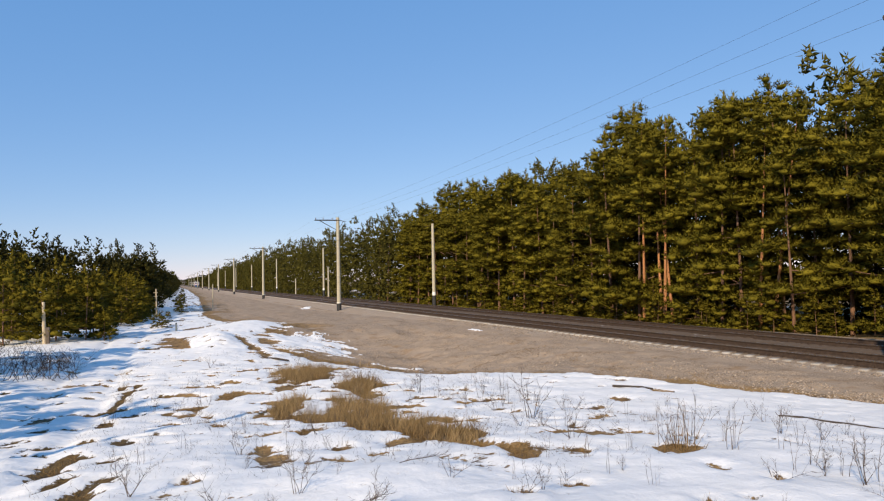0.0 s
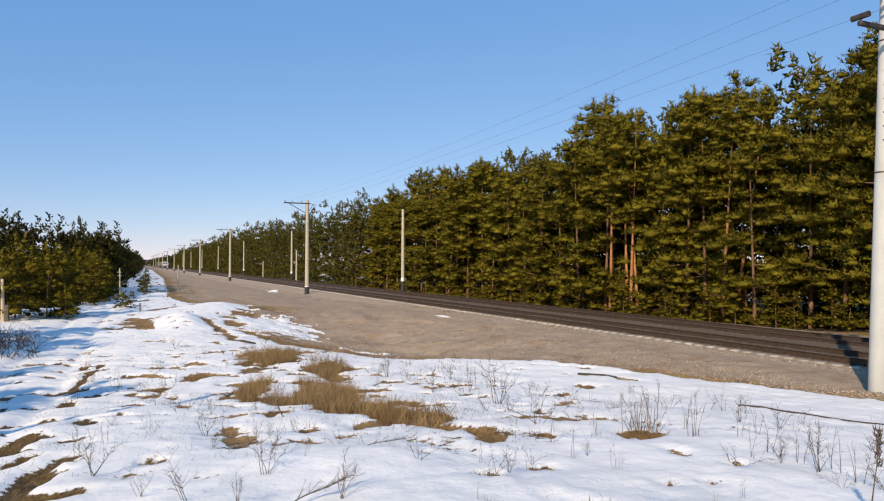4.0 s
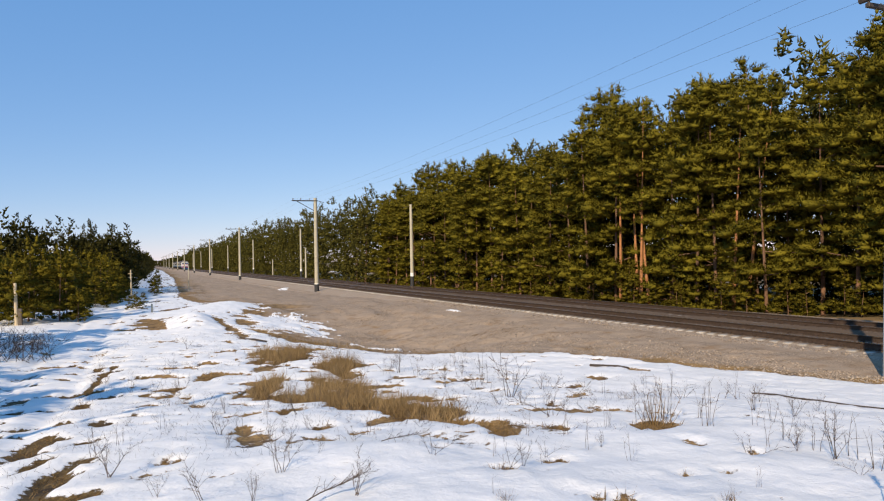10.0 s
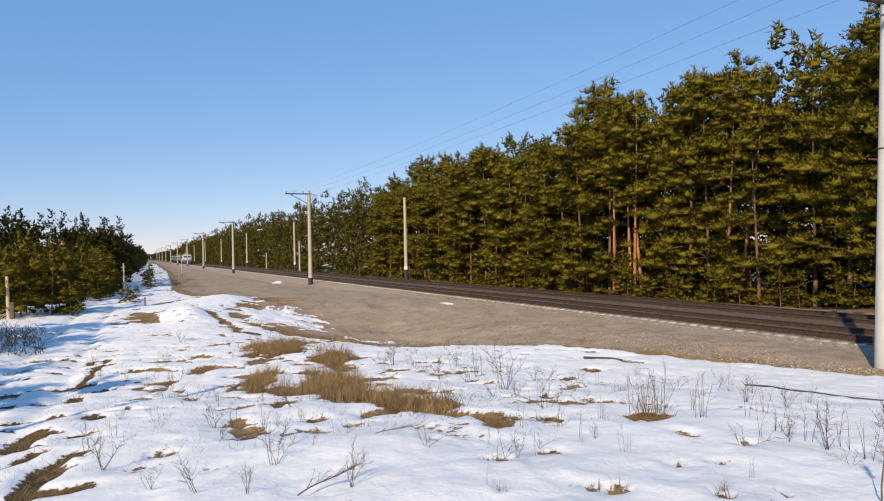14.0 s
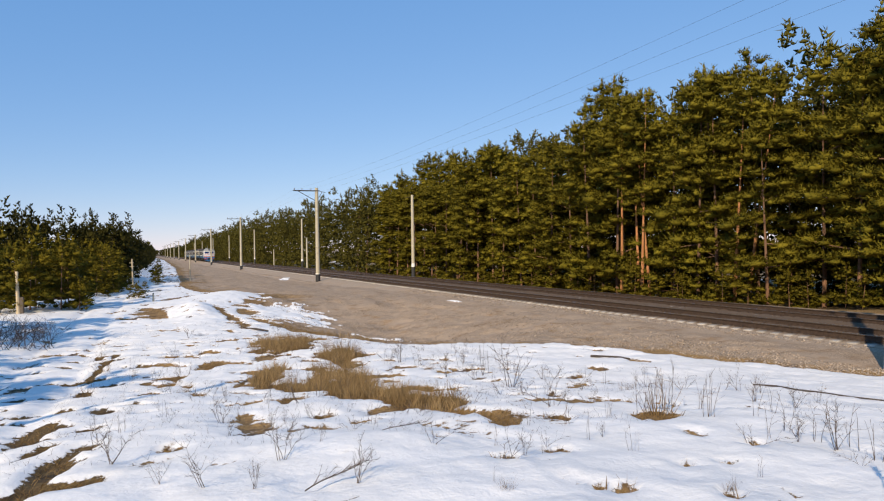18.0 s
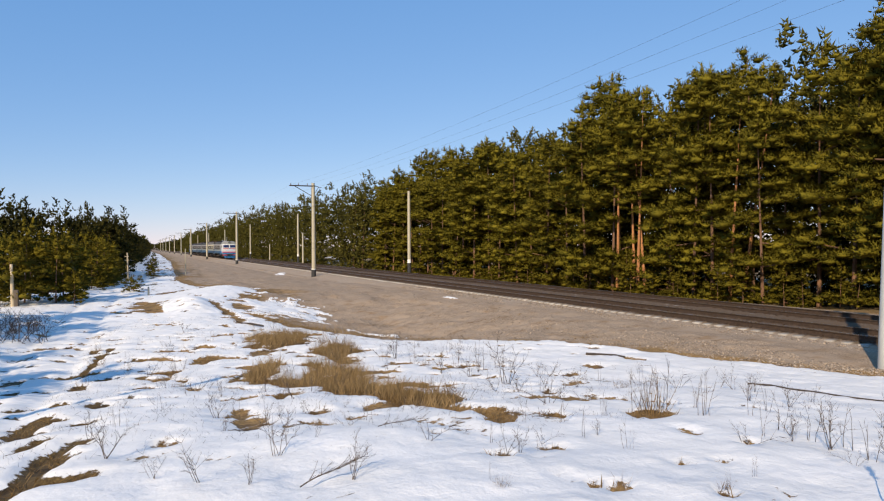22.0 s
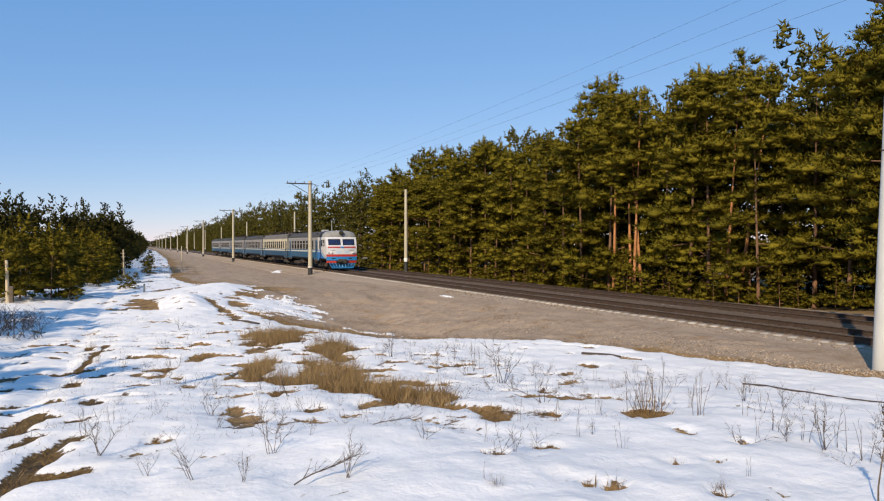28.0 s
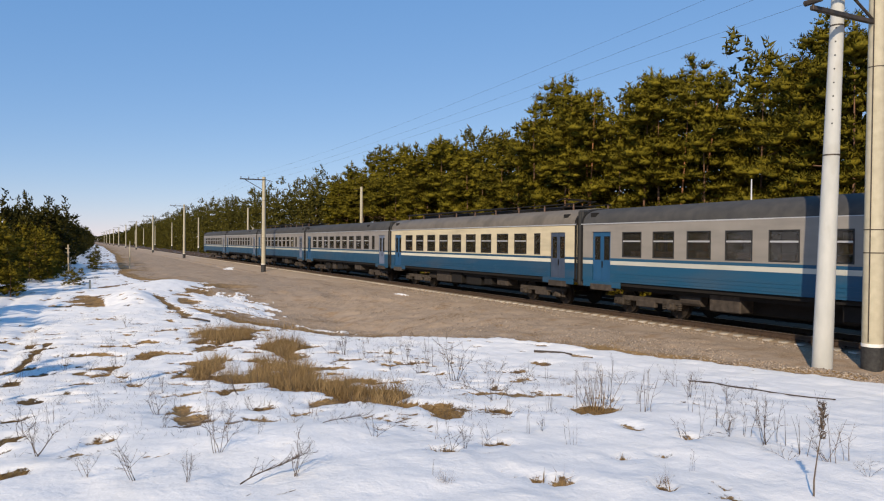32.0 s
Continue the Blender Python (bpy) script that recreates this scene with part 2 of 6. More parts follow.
def vnoise(x, y, seed=0):
    """Smooth value noise between 0 and 1 on arrays."""
    xi, yi = np.floor(x).astype(np.int64), np.floor(y).astype(np.int64)
    u, w = ss(x - xi), ss(y - yi)

    def h(a, b):
        k = (a * 374761393 + b * 668265263 + seed * 2147483647) & 0xFFFFFFFF
        k = ((k ^ (k >> 13)) * 1274126177) & 0xFFFFFFFF
        return ((k ^ (k >> 16)) & 0xFFFF) / 65535.0

    return (h(xi, yi) * (1 - u) + h(xi + 1, yi) * u) * (1 - w) + (h(xi, yi + 1) * (1 - u) + h(xi + 1, yi + 1) * u) * w


def fbm(x, y, seed=0, octaves=4):
    t, a = 0, 0.5
    for i in range(octaves):
        t = t + a * vnoise(x * 2 ** i, y * 2 ** i, seed + i * 17)
        a /= 2
    return t / (1 - 2 * a)


# ---- ground ----
EYE_Z, TRACK_X, TRACK2_X = 2.66, 20.0, 24.1


def base_height(x, y):
    """The ground without snow: a low rise under the viewer, a ditch, the railway bank, the forest floor."""
    r = np.hypot(x, y)
    b = 1.6 + 1.3 * ss(r / 20) + 0.45 * ss((y - 20) / 80)
    b = b + 0.9 * ss((y - 16) / 14) * (1 - ss((y - 34) / 12)) * np.exp(-((x - 10) / 4) ** 2)
    z = EYE_Z - b
    z = np.where(x > 22, -0.55 - 0.85 * ss((y - 22) / 12) * ss((x - 25) / 3), z)
    zf = -0.33 - 0.22 * ss((y - 15) / 40) - np.maximum(0, np.maximum(15.8 - x, x - 29.0)) / 1.6
    return np.maximum(z, zf)


# bare patches in the snow: centre x, y and two half axes
ROAD_RIM = [
    (-1.30, 10.30, 0.17, 0.78, -0.09, 0.75),
    (-1.16, 15.90, 0.19, -0.13, -0.06, 0.80),
    (-1.00, 20.25, 0.27, 1.91, -0.03, 0.60),
    (-0.86, 7.06, 0.15, 0.58, -0.07, 0.57),
    (-0.56, 6.41, 0.18, 0.07, -0.02, 0.19),
    (-1.05, 8.56, 0.14, 0.17, -0.02, 0.16),
    (0.23, 7.56, 0.09, -0.07, 0.00, 0.13),
    (-0.02, 8.96, 0.12, 0.10, -0.00, 0.09),
]
ROUGH_FIELD = [
    (0.36, 15.66, 0.21, 0.16, 0.01, 0.52),
    (0.72, 14.81, 0.16, 0.25, 0.03, 0.62),
    (0.52, 17.24, 0.36, 0.07, 0.01, 0.27),
    (1.42, 18.42, 0.32, 0.03, 0.05, 0.64),
    (0.01, 14.26, 0.14, 0.00, 0.00, 0.25),
    (0.85, 13.35, 0.14, -0.14, 0.02, 0.24),
    (0.70, 20.50, 0.30, -0.08, 0.01, 0.21),
    (2.09, 11.03, 0.24, 0.19, 0.10, 0.52),
    (2.16, 9.18, 0.20, 0.04, 0.06, 0.27),
    (1.69, 14.46, 0.16, 0.17, 0.05, 0.41),
    (0.23, 38.37, 1.06, -0.64, 0.03, 3.89),
    (3.50, 34.72, 0.34, -4.30, 0.17, 1.65),
    (2.18, 50.20, 0.87, 1.86, 0.08, 1.73),
]
GOLDEN = [
    (3.94, 22.33, 0.97, 0.38, 0.35, 1.97),
    (2.47, 15.63, 0.56, 1.14, 0.21, 1.30),
    (2.67, 13.47, 0.34, -0.60, 0.12, 0.60),
    (3.69, 14.31, 0.32, -1.23, 0.75, 2.87),
    (3.79, 10.48, 0.24, -1.44, 0.37, 1.02),
    (4.88, 18.80, 0.62, 0.06, 0.31, 1.18),
    (3.87, 7.53, 0.14, -0.34, 0.22, 0.43),
]
TUFT_BASES = [
    (4.60, 7.33, 0.10, -0.15, 0.15, 0.23),
    (2.65, 6.52, 0.05, -0.03, 0.04, 0.11),
    (2.84, 5.42, 0.08, -0.04, 0.05, 0.10),
    (3.53, 5.68, 0.08, -0.04, 0.04, 0.07),
    (5.80, 6.98, 0.18, -0.19, 0.22, 0.27),
    (6.17, 8.33, 0.19, -0.12, 0.08, 0.11),
    (5.49, 5.22, 0.10, -0.05, 0.07, 0.07),
    (4.23, 4.74, 0.05, -0.03, 0.04, 0.04),
    (3.15, 4.18, 0.07, -0.04, 0.05, 0.07),
    (3.01, 4.25, 0.02, -0.02, 0.05, 0.07),
    (3.77, 3.79, 0.04, -0.02, 0.06, 0.06),
    (4.38, 11.69, 0.20, -0.36, 0.13, 0.35),
]
PATCHES = GOLDEN + ROAD_RIM + ROUGH_FIELD + TUFT_BASES
# snow left lying on the bank
DRIFTS = [(5.6, 48.0, 1.5, 0.0, 0.0, 4.0), (15.6, 86.0, 0.5, 0.0, 0.6, 3.0), (16.3, 37.0, 0.12, 0.3, -0.2, 0.7), (8.2, 25.5, 0.3, 0.3, -0.8, 1.2), (6.4, 37.0, 2.3, -0.6, 0.9, 4.5)]


def blobs(x, y, table):
    out = np.zeros_like(x)
    for cx, cy, ux, uy, vx, vy in table:
        dx, dy, det = x - cx, y - cy, ux * vy - vx * uy
        a, b = (dx * vy - dy * vx) / det, (ux * dy - uy * dx) / det
        out = np.maximum(out, np.exp(-np.minimum(a * a + b * b, 50) ** 1.3 * 0.7))
    return out


def toe(y):
    """Where the snow meets the railway bank."""
    return np.interp(y, (0, 10.2, 12, 14.7, 17.9, 20.6, 22.8, 25, 28, 33, 40, 44, 47, 52, 57, 63, 76, 100, 130, 176, 400), (15.2, 14.6, 14.0, 12.7, 11.5, 9.6, 7.9, 6.6, 5.2, 4.3, 4.6, 5.8, 7.2, 7.0, 5.0, 3.8, 3.4, 4.3, 5.3, 6.8, 10.0))


def snow_cover(x, y):
    n = fbm(x * 1.7, y * 1.7, 3, 5) - 0.5
    n2 = fbm(x * 0.35, y * 0.22, 9) - 0.5
    edge = ss((toe(y) + n2 * 0.9 + n * 0.8 - x) / 0.45 + 0.5)
    s = edge * (1 - ss((blobs(x, y, PATCHES) * 1.05 + n * (1.45 + 0.8 * np.maximum(ss((y - 7) / 9), ss(-x / 0.6))) - 0.30) / 0.34))
    thin = ss((13 - np.abs(y - 17)) / 7) * ss((7.0 - np.abs(x - 2.5)) / 3)
    s = s * (1 - thin * ss((fbm(x * 1.6, y * 1.7, 14, 5) - 0.615) / 0.05))
    tongue = (fbm((x + y) * 0.8, (x - y) * 0.12, 61) - 0.5) * 2.2 * ss((y - 26) / 6)
    s = np.maximum(s, ss((blobs(x, y, DRIFTS) * 1.2 + n * 1.1 + tongue - 0.5) / 0.14) * ss((blobs(x, y, DRIFTS) - 0.06) / 0.1))
    far = ss((y - 38) / 40)
    s = s * (1 - far * ss((n2 + n * 0.9 - 0.02) / 0.08) * ss((x + 0.5) / 2) * 0.5)
    s = np.where((x > 28.5) & (x < 33), ss((fbm(x * 0.5, y * 0.18, 21) - 0.70) / 0.03), s)
    return np.where(x >= 33, ss((fbm(x * 0.3, y * 0.3, 23) - 0.68) / 0.05), s)


def ruts(x, y):
    """Wheel tracks of the service road beside the wood."""
    c = np.interp(y, (0, 38, 53, 75, 120, 400), (-2.4, -2.2, -2.0, -0.6, 1.6, 7.0))
    road = np.exp(-((x - c) / 1.6) ** 4)
    w = np.exp(-((x - c - 0.75) / 0.22) ** 2) + np.exp(-((x - c + 0.75) / 0.22) ** 2)
    return road * (-0.06 - 0.07 * w * (0.6 + 0.8 * fbm(x, y * 0.5, 31)))


def ground_height(x, y):
    x, y = np.asarray(x, float), np.asarray(y, float)
    z = base_height(x, y)
    s = snow_cover(x, y)
    near = np.exp(-np.maximum(0, np.abs(y - 15) - 25) / 30)
    lumps = (fbm(x * 0.45, y * 0.45, 5) - 0.5) * 0.22 + (fbm(x * 1.7, y * 1.5, 6) - 0.5) * 0.075 * near
    hump = 0.46 * np.exp(-((x - 2.3) / 0.95) ** 2 - ((y - 36.5) / 3.6) ** 2) + 0.2 * np.exp(-((x - 3.4) / 2.2) ** 2 - ((y - 44) / 8) ** 2) + 0.4 * np.exp(-((x - 5.4) / 1.9) ** 2 - ((y - 48.5) / 4) ** 2)
    flat = ss((15.5 - x) / 1.5)
    crust = (np.abs(fbm(x * 4.5, y * 3.6, 8, 3) - 0.5) * -0.10 + 0.012) * near
    return z + flat * (lumps + hump + ruts(x, y)) + s * (0.07 + crust) + ss((x - toe(y)) / 1.0) * ss((18 - x) / 2) * ((fbm(x * 0.8, y * 0.6, 12) - 0.5) * 0.30 + (fbm(x * 3.1, y * 2.6, 13) - 0.5) * 0.09 * near)


def spread(lo, hi, step, out_lo, out_hi, grow):
    a = list(np.arange(lo, hi + 1e-6, step))
    d, x = step, a[-1]
    while x < out_hi:
        d *= grow
        x += d
        a.append(x)
    d, x, left = step, a[0], []
    while x > out_lo:
        d *= grow
        x -= d
        left.append(x)
    return np.array(left[::-1] + a)


def build_ground():
    xs = spread(-6, 17.5, 0.11, -2600, 2600, 1.09)
    ys = spread(3.2, 34, 0.11, -300, 4000, 1.03)
    gx, gy = np.meshgrid(xs, ys)
    gx, gy = gx.ravel(), gy.ravel()
    v = np.stack([gx, gy, ground_height(gx, gy)], 1)
    nx, ny = len(xs), len(ys)
    k = (np.arange(ny - 1)[:, None] * nx + np.arange(nx - 1)[None, :]).ravel()
    me = soup("ground", v, np.stack([k, k + 1, k + nx + 1, k + nx], 1), ground_material())
    for name, values in (("snow", snow_cover(gx, gy)), ("bank", ss((gx - toe(gy) - 0.1 - 1.1 * vnoise(gx * 0.9, gy * 0.7, 71)) / 0.7) * (1 - 0.85 * ss((fbm(gx * 0.4, gy * 0.3, 73) - 0.5) / 0.06) * ss((4.5 - gx + toe(gy)) / 3)) * ss((30.5 - gx) / 1.5)), ("woods", ss((gx - 30.5) / 2)), ("damp", ss((0.4 - gx) / 0.6) * ss((26 - gy) / 6))):
        at = me.attributes.new(name, "FLOAT", "POINT")
        at.data.foreach_set("value", values.astype(np.float32))
    me.shade_smooth()
    return tagged(new("ground", me), "thawing snow over dead grass beside a railway bank", "ground", kind="structure")


def ground_material():
    m = bpy.data.materials.new("snow_and_dead_grass")
    m.use_nodes = True
    n, l = m.node_tree.nodes, m.node_tree.links
    p = n["Principled BSDF"]
    tc = n.new("ShaderNodeTexCoord")

    def noise_node(sc, detail=6.0, rough=0.6):
        t = n.new("ShaderNodeTexNoise")
        t.inputs["Scale"].default_value, t.inputs["Detail"].default_value, t.inputs["Roughness"].default_value = sc, detail, rough
        l.new(tc.outputs["Object"], t.inputs["Vector"])
        return t.outputs[0]

    def rng(sock, lo, hi, a=0.0, b=1.0):
        r = n.new("ShaderNodeMapRange")
        for i, val in ((1, lo), (2, hi), (3, a), (4, b)):
            r.inputs[i].default_value = val
        l.new(sock, r.inputs[0])
        return r.outputs[0]

    def mix(fac, a, b):
        x = n.new("ShaderNodeMix")
        x.data_type = "RGBA"
        l.new(fac, x.inputs[0])
        for sock, v in ((x.inputs[6], a), (x.inputs[7], b)):
            if isinstance(v, tuple):
                sock.default_value = (*v, 1)
            else:
                l.new(v, sock)
        return x.outputs[2]

    def math_node(op, a, b):
        x = n.new("ShaderNodeMath")
        x.operation = op
        for sock, v in ((x.inputs[0], a), (x.inputs[1], b)):
            if isinstance(v, float):
                sock.default_value = v
            else:
                l.new(v, sock)
        return x.outputs[0]

    def attr(name):
        a = n.new("ShaderNodeAttribute")
        a.attribute_name = name
        return a.outputs["Fac"]

    grass = mix(rng(noise_node(26, 5), 0.34, 0.66), (0.13, 0.072, 0.027), (0.42, 0.27, 0.105))
    grass = mix(rng(noise_node(7, 6), 0.5, 0.66), grass, (0.22, 0.13, 0.052))
    grass = mix(rng(noise_node(2.2, 8), 0.5, 0.64), grass, (0.085, 0.052, 0.027))
    bank = mix(rng(noise_node(30, 4), 0.36, 0.64), (0.16, 0.11, 0.070), (0.46, 0.357, 0.252))
    bank = mix(rng(noise_node(0.5, 6), 0.45, 0.6), bank, (0.35, 0.265, 0.185))
    bank = mix(rng(noise_node(1.1, 9, 0.65), 0.54, 0.68, 0.0, 0.65), bank, (0.21, 0.125, 0.055))
    bank = mix(rng(noise_node(3.1, 9, 0.7), 0.60, 0.70, 0.0, 0.8), bank, (0.09, 0.06, 0.035))
    streak = n.new("ShaderNodeMapping")
    streak.inputs["Scale"].default_value = (0.35, 1.6, 1)
    streak.inputs["Rotation"].default_value = (0, 0, 0.5)
    l.new(tc.outputs["Object"], streak.inputs[0])
    sn = n.new("ShaderNodeTexNoise")
    sn.inputs["Scale"].default_value, sn.inputs["Detail"].default_value, sn.inputs["Roughness"].default_value = 0.8, 8, 0.7
    l.new(streak.outputs[0], sn.inputs[0])
    bank = mix(rng(sn.outputs[0], 0.60, 0.70, 0.0, 0.45), bank, (0.17, 0.11, 0.06))
    litter = mix(rng(noise_node(3), 0.35, 0.65), (0.24, 0.17, 0.075), (0.13, 0.09, 0.045))
    soil = mix(attr("bank"), grass, bank)
    soil = mix(attr("woods"), soil, litter)
    wet = n.new("ShaderNodeMix")
    wet.data_type, wet.blend_type = "RGBA", "MULTIPLY"
    l.new(attr("damp"), wet.inputs[0]), l.new(soil, wet.inputs[6])
    wet.inputs[7].default_value = (0.42, 0.43, 0.40, 1)
    soil = wet.outputs[2]
    snow = mix(rng(noise_node(1.1), 0.3, 0.7), (0.80, 0.785, 0.75), (0.88, 0.86, 0.825))
    snow = mix(rng(noise_node(6, 9, 0.75), 0.64, 0.77), snow, (0.50, 0.46, 0.41))
    fac = rng(math_node("ADD", attr("snow"), math_node("MULTIPLY", math_node("SUBTRACT", noise_node(9, 9, 0.7), 0.5), 2.1)), 0.43, 0.57)
    l.new(mix(fac, soil, snow), p.inputs["Base Color"])
    l.new(rng(fac, 0, 1, 0.95, 0.55), p.inputs["Roughness"])
    p.inputs["Specular IOR Level"].default_value = 0.25
    bump = n.new("ShaderNodeBump")
    bump.inputs["Strength"].default_value, bump.inputs["Distance"].default_value = 0.6, 0.045
    h = math_node("ADD", math_node("MULTIPLY", noise_node(5, 5), 0.8), math_node("MULTIPLY", noise_node(24, 4), 0.12))
    l.new(math_node("ADD", h, math_node("MULTIPLY", fac, 0.35)), bump.inputs["Height"])
    l.new(bump.outputs[0], p.inputs["Normal"])
    return m


build_ground()


def gz(x, y):
    return float(ground_height(np.array([x]), np.array([y]))[0])


# ---- railway ----
def oily_ballast():
    """The stones between the rails are stained dark by brake dust and oil."""
    n, l = GRAVEL.node_tree.nodes, GRAVEL.node_tree.links
    p = n["Principled BSDF"]
    at, mx = n.new("ShaderNodeAttribute"), n.new("ShaderNodeMix")
    at.attribute_name, mx.data_type, mx.blend_type = "oil", "RGBA", "MULTIPLY"
    l.new(at.outputs["Fac"], mx.inputs[0])
    l.new(p.inputs["Base Color"].links[0].from_socket, mx.inputs[6])
    mx.inputs[7].default_value = (0.36, 0.32, 0.285, 1)
    l.new(mx.outputs[2], p.inputs["Base Color"])


oily_ballast()


def oily_sleepers():
    """Sleepers are stained between the rails and stay pale at their ends."""
    n, l = SLEEPER.node_tree.nodes, SLEEPER.node_tree.links
    p = n["Principled BSDF"]
    tc, sep, ab, ra, mx = (n.new(k) for k in ("ShaderNodeTexCoord", "ShaderNodeSeparateXYZ", "ShaderNodeMath", "ShaderNodeMapRange", "ShaderNodeMix"))
    ab.operation, mx.data_type, mx.blend_type = "ABSOLUTE", "RGBA", "MULTIPLY"
    ra.inputs[1].default_value, ra.inputs[2].default_value, ra.inputs[3].default_value, ra.inputs[4].default_value = 1.08, 1.28, 1.0, 0.0
    l.new(tc.outputs["Object"], sep.inputs[0]), l.new(sep.outputs[0], ab.inputs[0]), l.new(ab.outputs[0], ra.inputs[0]), l.new(ra.outputs[0], mx.inputs[0])
    l.new(p.inputs["Base Color"].links[0].from_socket, mx.inputs[6])
    mx.inputs[7].default_value = (0.33, 0.29, 0.26, 1)
    l.new(mx.outputs[2], p.inputs["Base Color"])


oily_sleepers()


def scatter_stones(name, label, rng, sx, sy, sz, least):
    count = len(sx)
    size = least + 0.03 * rng.rand(count) ** 2
    base = np.array([(1, 0, 0), (0, 1, 0), (-1, 0, 0), (0, -1, 0), (0.1, 0.1, 0.8), (0, 0, -0.8)])
    tri = np.array([(0, 1, 4), (1, 2, 4), (2, 3, 4), (3, 0, 4), (1, 0, 5), (2, 1, 5), (3, 2, 5), (0, 3, 5)])
    ang = rng.rand(count) * 6.283
    v = base[None] * (size[:, None, None] * (0.7 + 0.6 * rng.rand(count, 6, 3)))
    c, s = np.cos(ang)[:, None], np.sin(ang)[:, None]
    v = np.stack([v[..., 0] * c - v[..., 1] * s + sx[:, None], v[..., 0] * s + v[..., 1] * c + sy[:, None], v[..., 2] + sz[:, None]], 2)
    f = tri[None] + (np.arange(count) * 6)[:, None, None]
    tagged(new(name, soup(name, v.reshape(-1, 3), f.reshape(-1, 3), STONE)), label, "stones", kind="stuff")


def build_ballast():
    """One bed of crushed stone under both tracks."""
    xs = np.array(list(np.arange(15.2, 18.7, 0.12)) + list(np.arange(18.8, 26.2, 0.3)) + [26.5, 27.2, 28.0, 28.8])
    prof = np.interp(xs, (15.2, 16.0, 16.9, 18.3, 18.55, 18.75, 18.95, 21.3, 22.05, 22.8, 25.4, 25.9, 27.6, 28.8), (-0.46, -0.36, -0.30, -0.23, -0.27, -0.26, -0.20, -0.165, -0.21, -0.165, -0.17, -0.22, -0.55, -0.75))
    ys = np.concatenate([np.arange(-60, 4, 2.0), np.arange(4, 60, 0.14), np.geomspace(60, 2500, 150)])
    gx, gy = np.meshgrid(xs, ys)
    gx, gy = gx.ravel(), gy.ravel()
    sink = 0.22 * ss((gy - 15) / 40) * ss((18.2 - gx) / 2)
    rough = np.where((gy > 4) & (gy < 60), 0.06, 0.0)
    z = np.tile(prof, len(ys)) - sink + (vnoise(gx * 9, gy * 9, 41) - 0.5) * rough + (fbm(gx * 0.7, gy * 0.5, 42) - 0.5) * 0.07
    nx, ny = len(xs), len(ys)
    k = (np.arange(ny - 1)[:, None] * nx + np.arange(nx - 1)[None, :]).ravel()
    me = soup("ballast_bed", np.stack([gx, gy, z], 1), np.stack([k, k + 1, k + nx + 1, k + nx], 1), GRAVEL)
    oil = ss((gx - 18.75) / 0.4) * ss((26.2 - gx) / 0.6)
    at = me.attributes.new("oil", "FLOAT", "POINT")
    at.data.foreach_set("value", oil.astype(np.float32))
    me.shade_smooth()
    bed = tagged(new("ballast_bed", me), "grey-brown crushed stone ballast under two tracks", "ballast", kind="structure")
    rng = np.random.RandomState(5)
    count = 11000
    sx = 15.4 + rng.rand(count) ** 1.1 * 3.3
    sy = 7 + rng.rand(count) ** 1.5 * 42
    sz = np.interp(sx, xs, prof) - 0.22 * ss((sy - 15) / 40) * ss((18.2 - sx) / 2) + 0.005
    scatter_stones("ballast_stones", "loose angular stones on the ballast shoulder", rng, sx, sy, sz, 0.022)
    count = 8000
    sy = 9 + rng.rand(count) ** 1.3 * 45
    sx = toe(sy) + 0.15 + rng.rand(count) * (15.6 - toe(sy))
    keep = fbm(sx * 0.5, sy * 0.4, 44) > 0.42
    sx, sy = sx[keep], sy[keep]
    scatter_stones("bank_stones", "scattered stones and clods on the brown bank", rng, sx, sy, ground_height(sx, sy), 0.02)
    return bed


build_ballast()


def build_track(x, label, first, count, other):
    track = tagged(new("railway_track"), label, "railway track", "tracks", "structure")
    track.location = (x, 0, 0)
    rail = [(-0.075, -0.18), (0.075, -0.18), (0.075, -0.165), (0.012, -0.145), (0.010, -0.045), (0.036, -0.035), (0.036, -0.003), (-0.036, -0.003), (-0.036, -0.035), (-0.010, -0.045), (-0.012, -0.145), (-0.075, -0.165)]
    for side in (-0.796, 0.796):
        body = part("rail", Geo().loft([[(px + side, y, pz) for px, pz in rail] for y in (-60, 2500)]), RAIL_STEEL, track, "rust-brown steel rail")
        part("rail_head", Geo().box((side - 0.034, -60, -0.003), (side + 0.034, 2500, 0.0)), RAIL_HEAD, body, "polished running surface")
    section = Geo()
    section.loft([[(-1.35 + i * 0.27, dy * (0.13 if abs(i - 5) > 1 else 0.10), z) for dy, z in ((-1, -0.34), (1, -0.34), (0.85, zt), (-0.85, zt))] for i, zt in ((0, -0.20), (1, -0.185), (2, -0.18), (3, -0.185), (4, -0.20), (5, -0.205), (6, -0.20), (7, -0.185), (8, -0.18), (9, -0.185), (10, -0.20))])
    me = section.mesh("sleeper", SLEEPER)
    for i in range(count):
        ob = new("sleeper", me)
        ob.parent = track
        ob.location = (random.uniform(-0.02, 0.02), first + i * 0.545, random.uniform(-0.006, 0.006))
        ob.rotation_euler = (0, 0, random.uniform(-0.008, 0.008))
    rest = Geo()
    for i in range(other):
        y = first + (count + i) * 0.545
        rest.box((-1.35, y - 0.11, -0.33), (1.35, y + 0.11, -0.185))
    tagged(part("far_sleepers", rest, SLEEPER, track), kind="stuff")
    clip = Geo()
    for i in range(110):
        y = first + i * 0.545
        for side in (-0.796, 0.796):
            for d in (-0.11, 0.11):
                clip.box((side + d - 0.04, y - 0.05, -0.185), (side + d + 0.04, y + 0.05, -0.13))
    tagged(part("rail_fastenings", clip, RAIL_STEEL, track), kind="stuff")


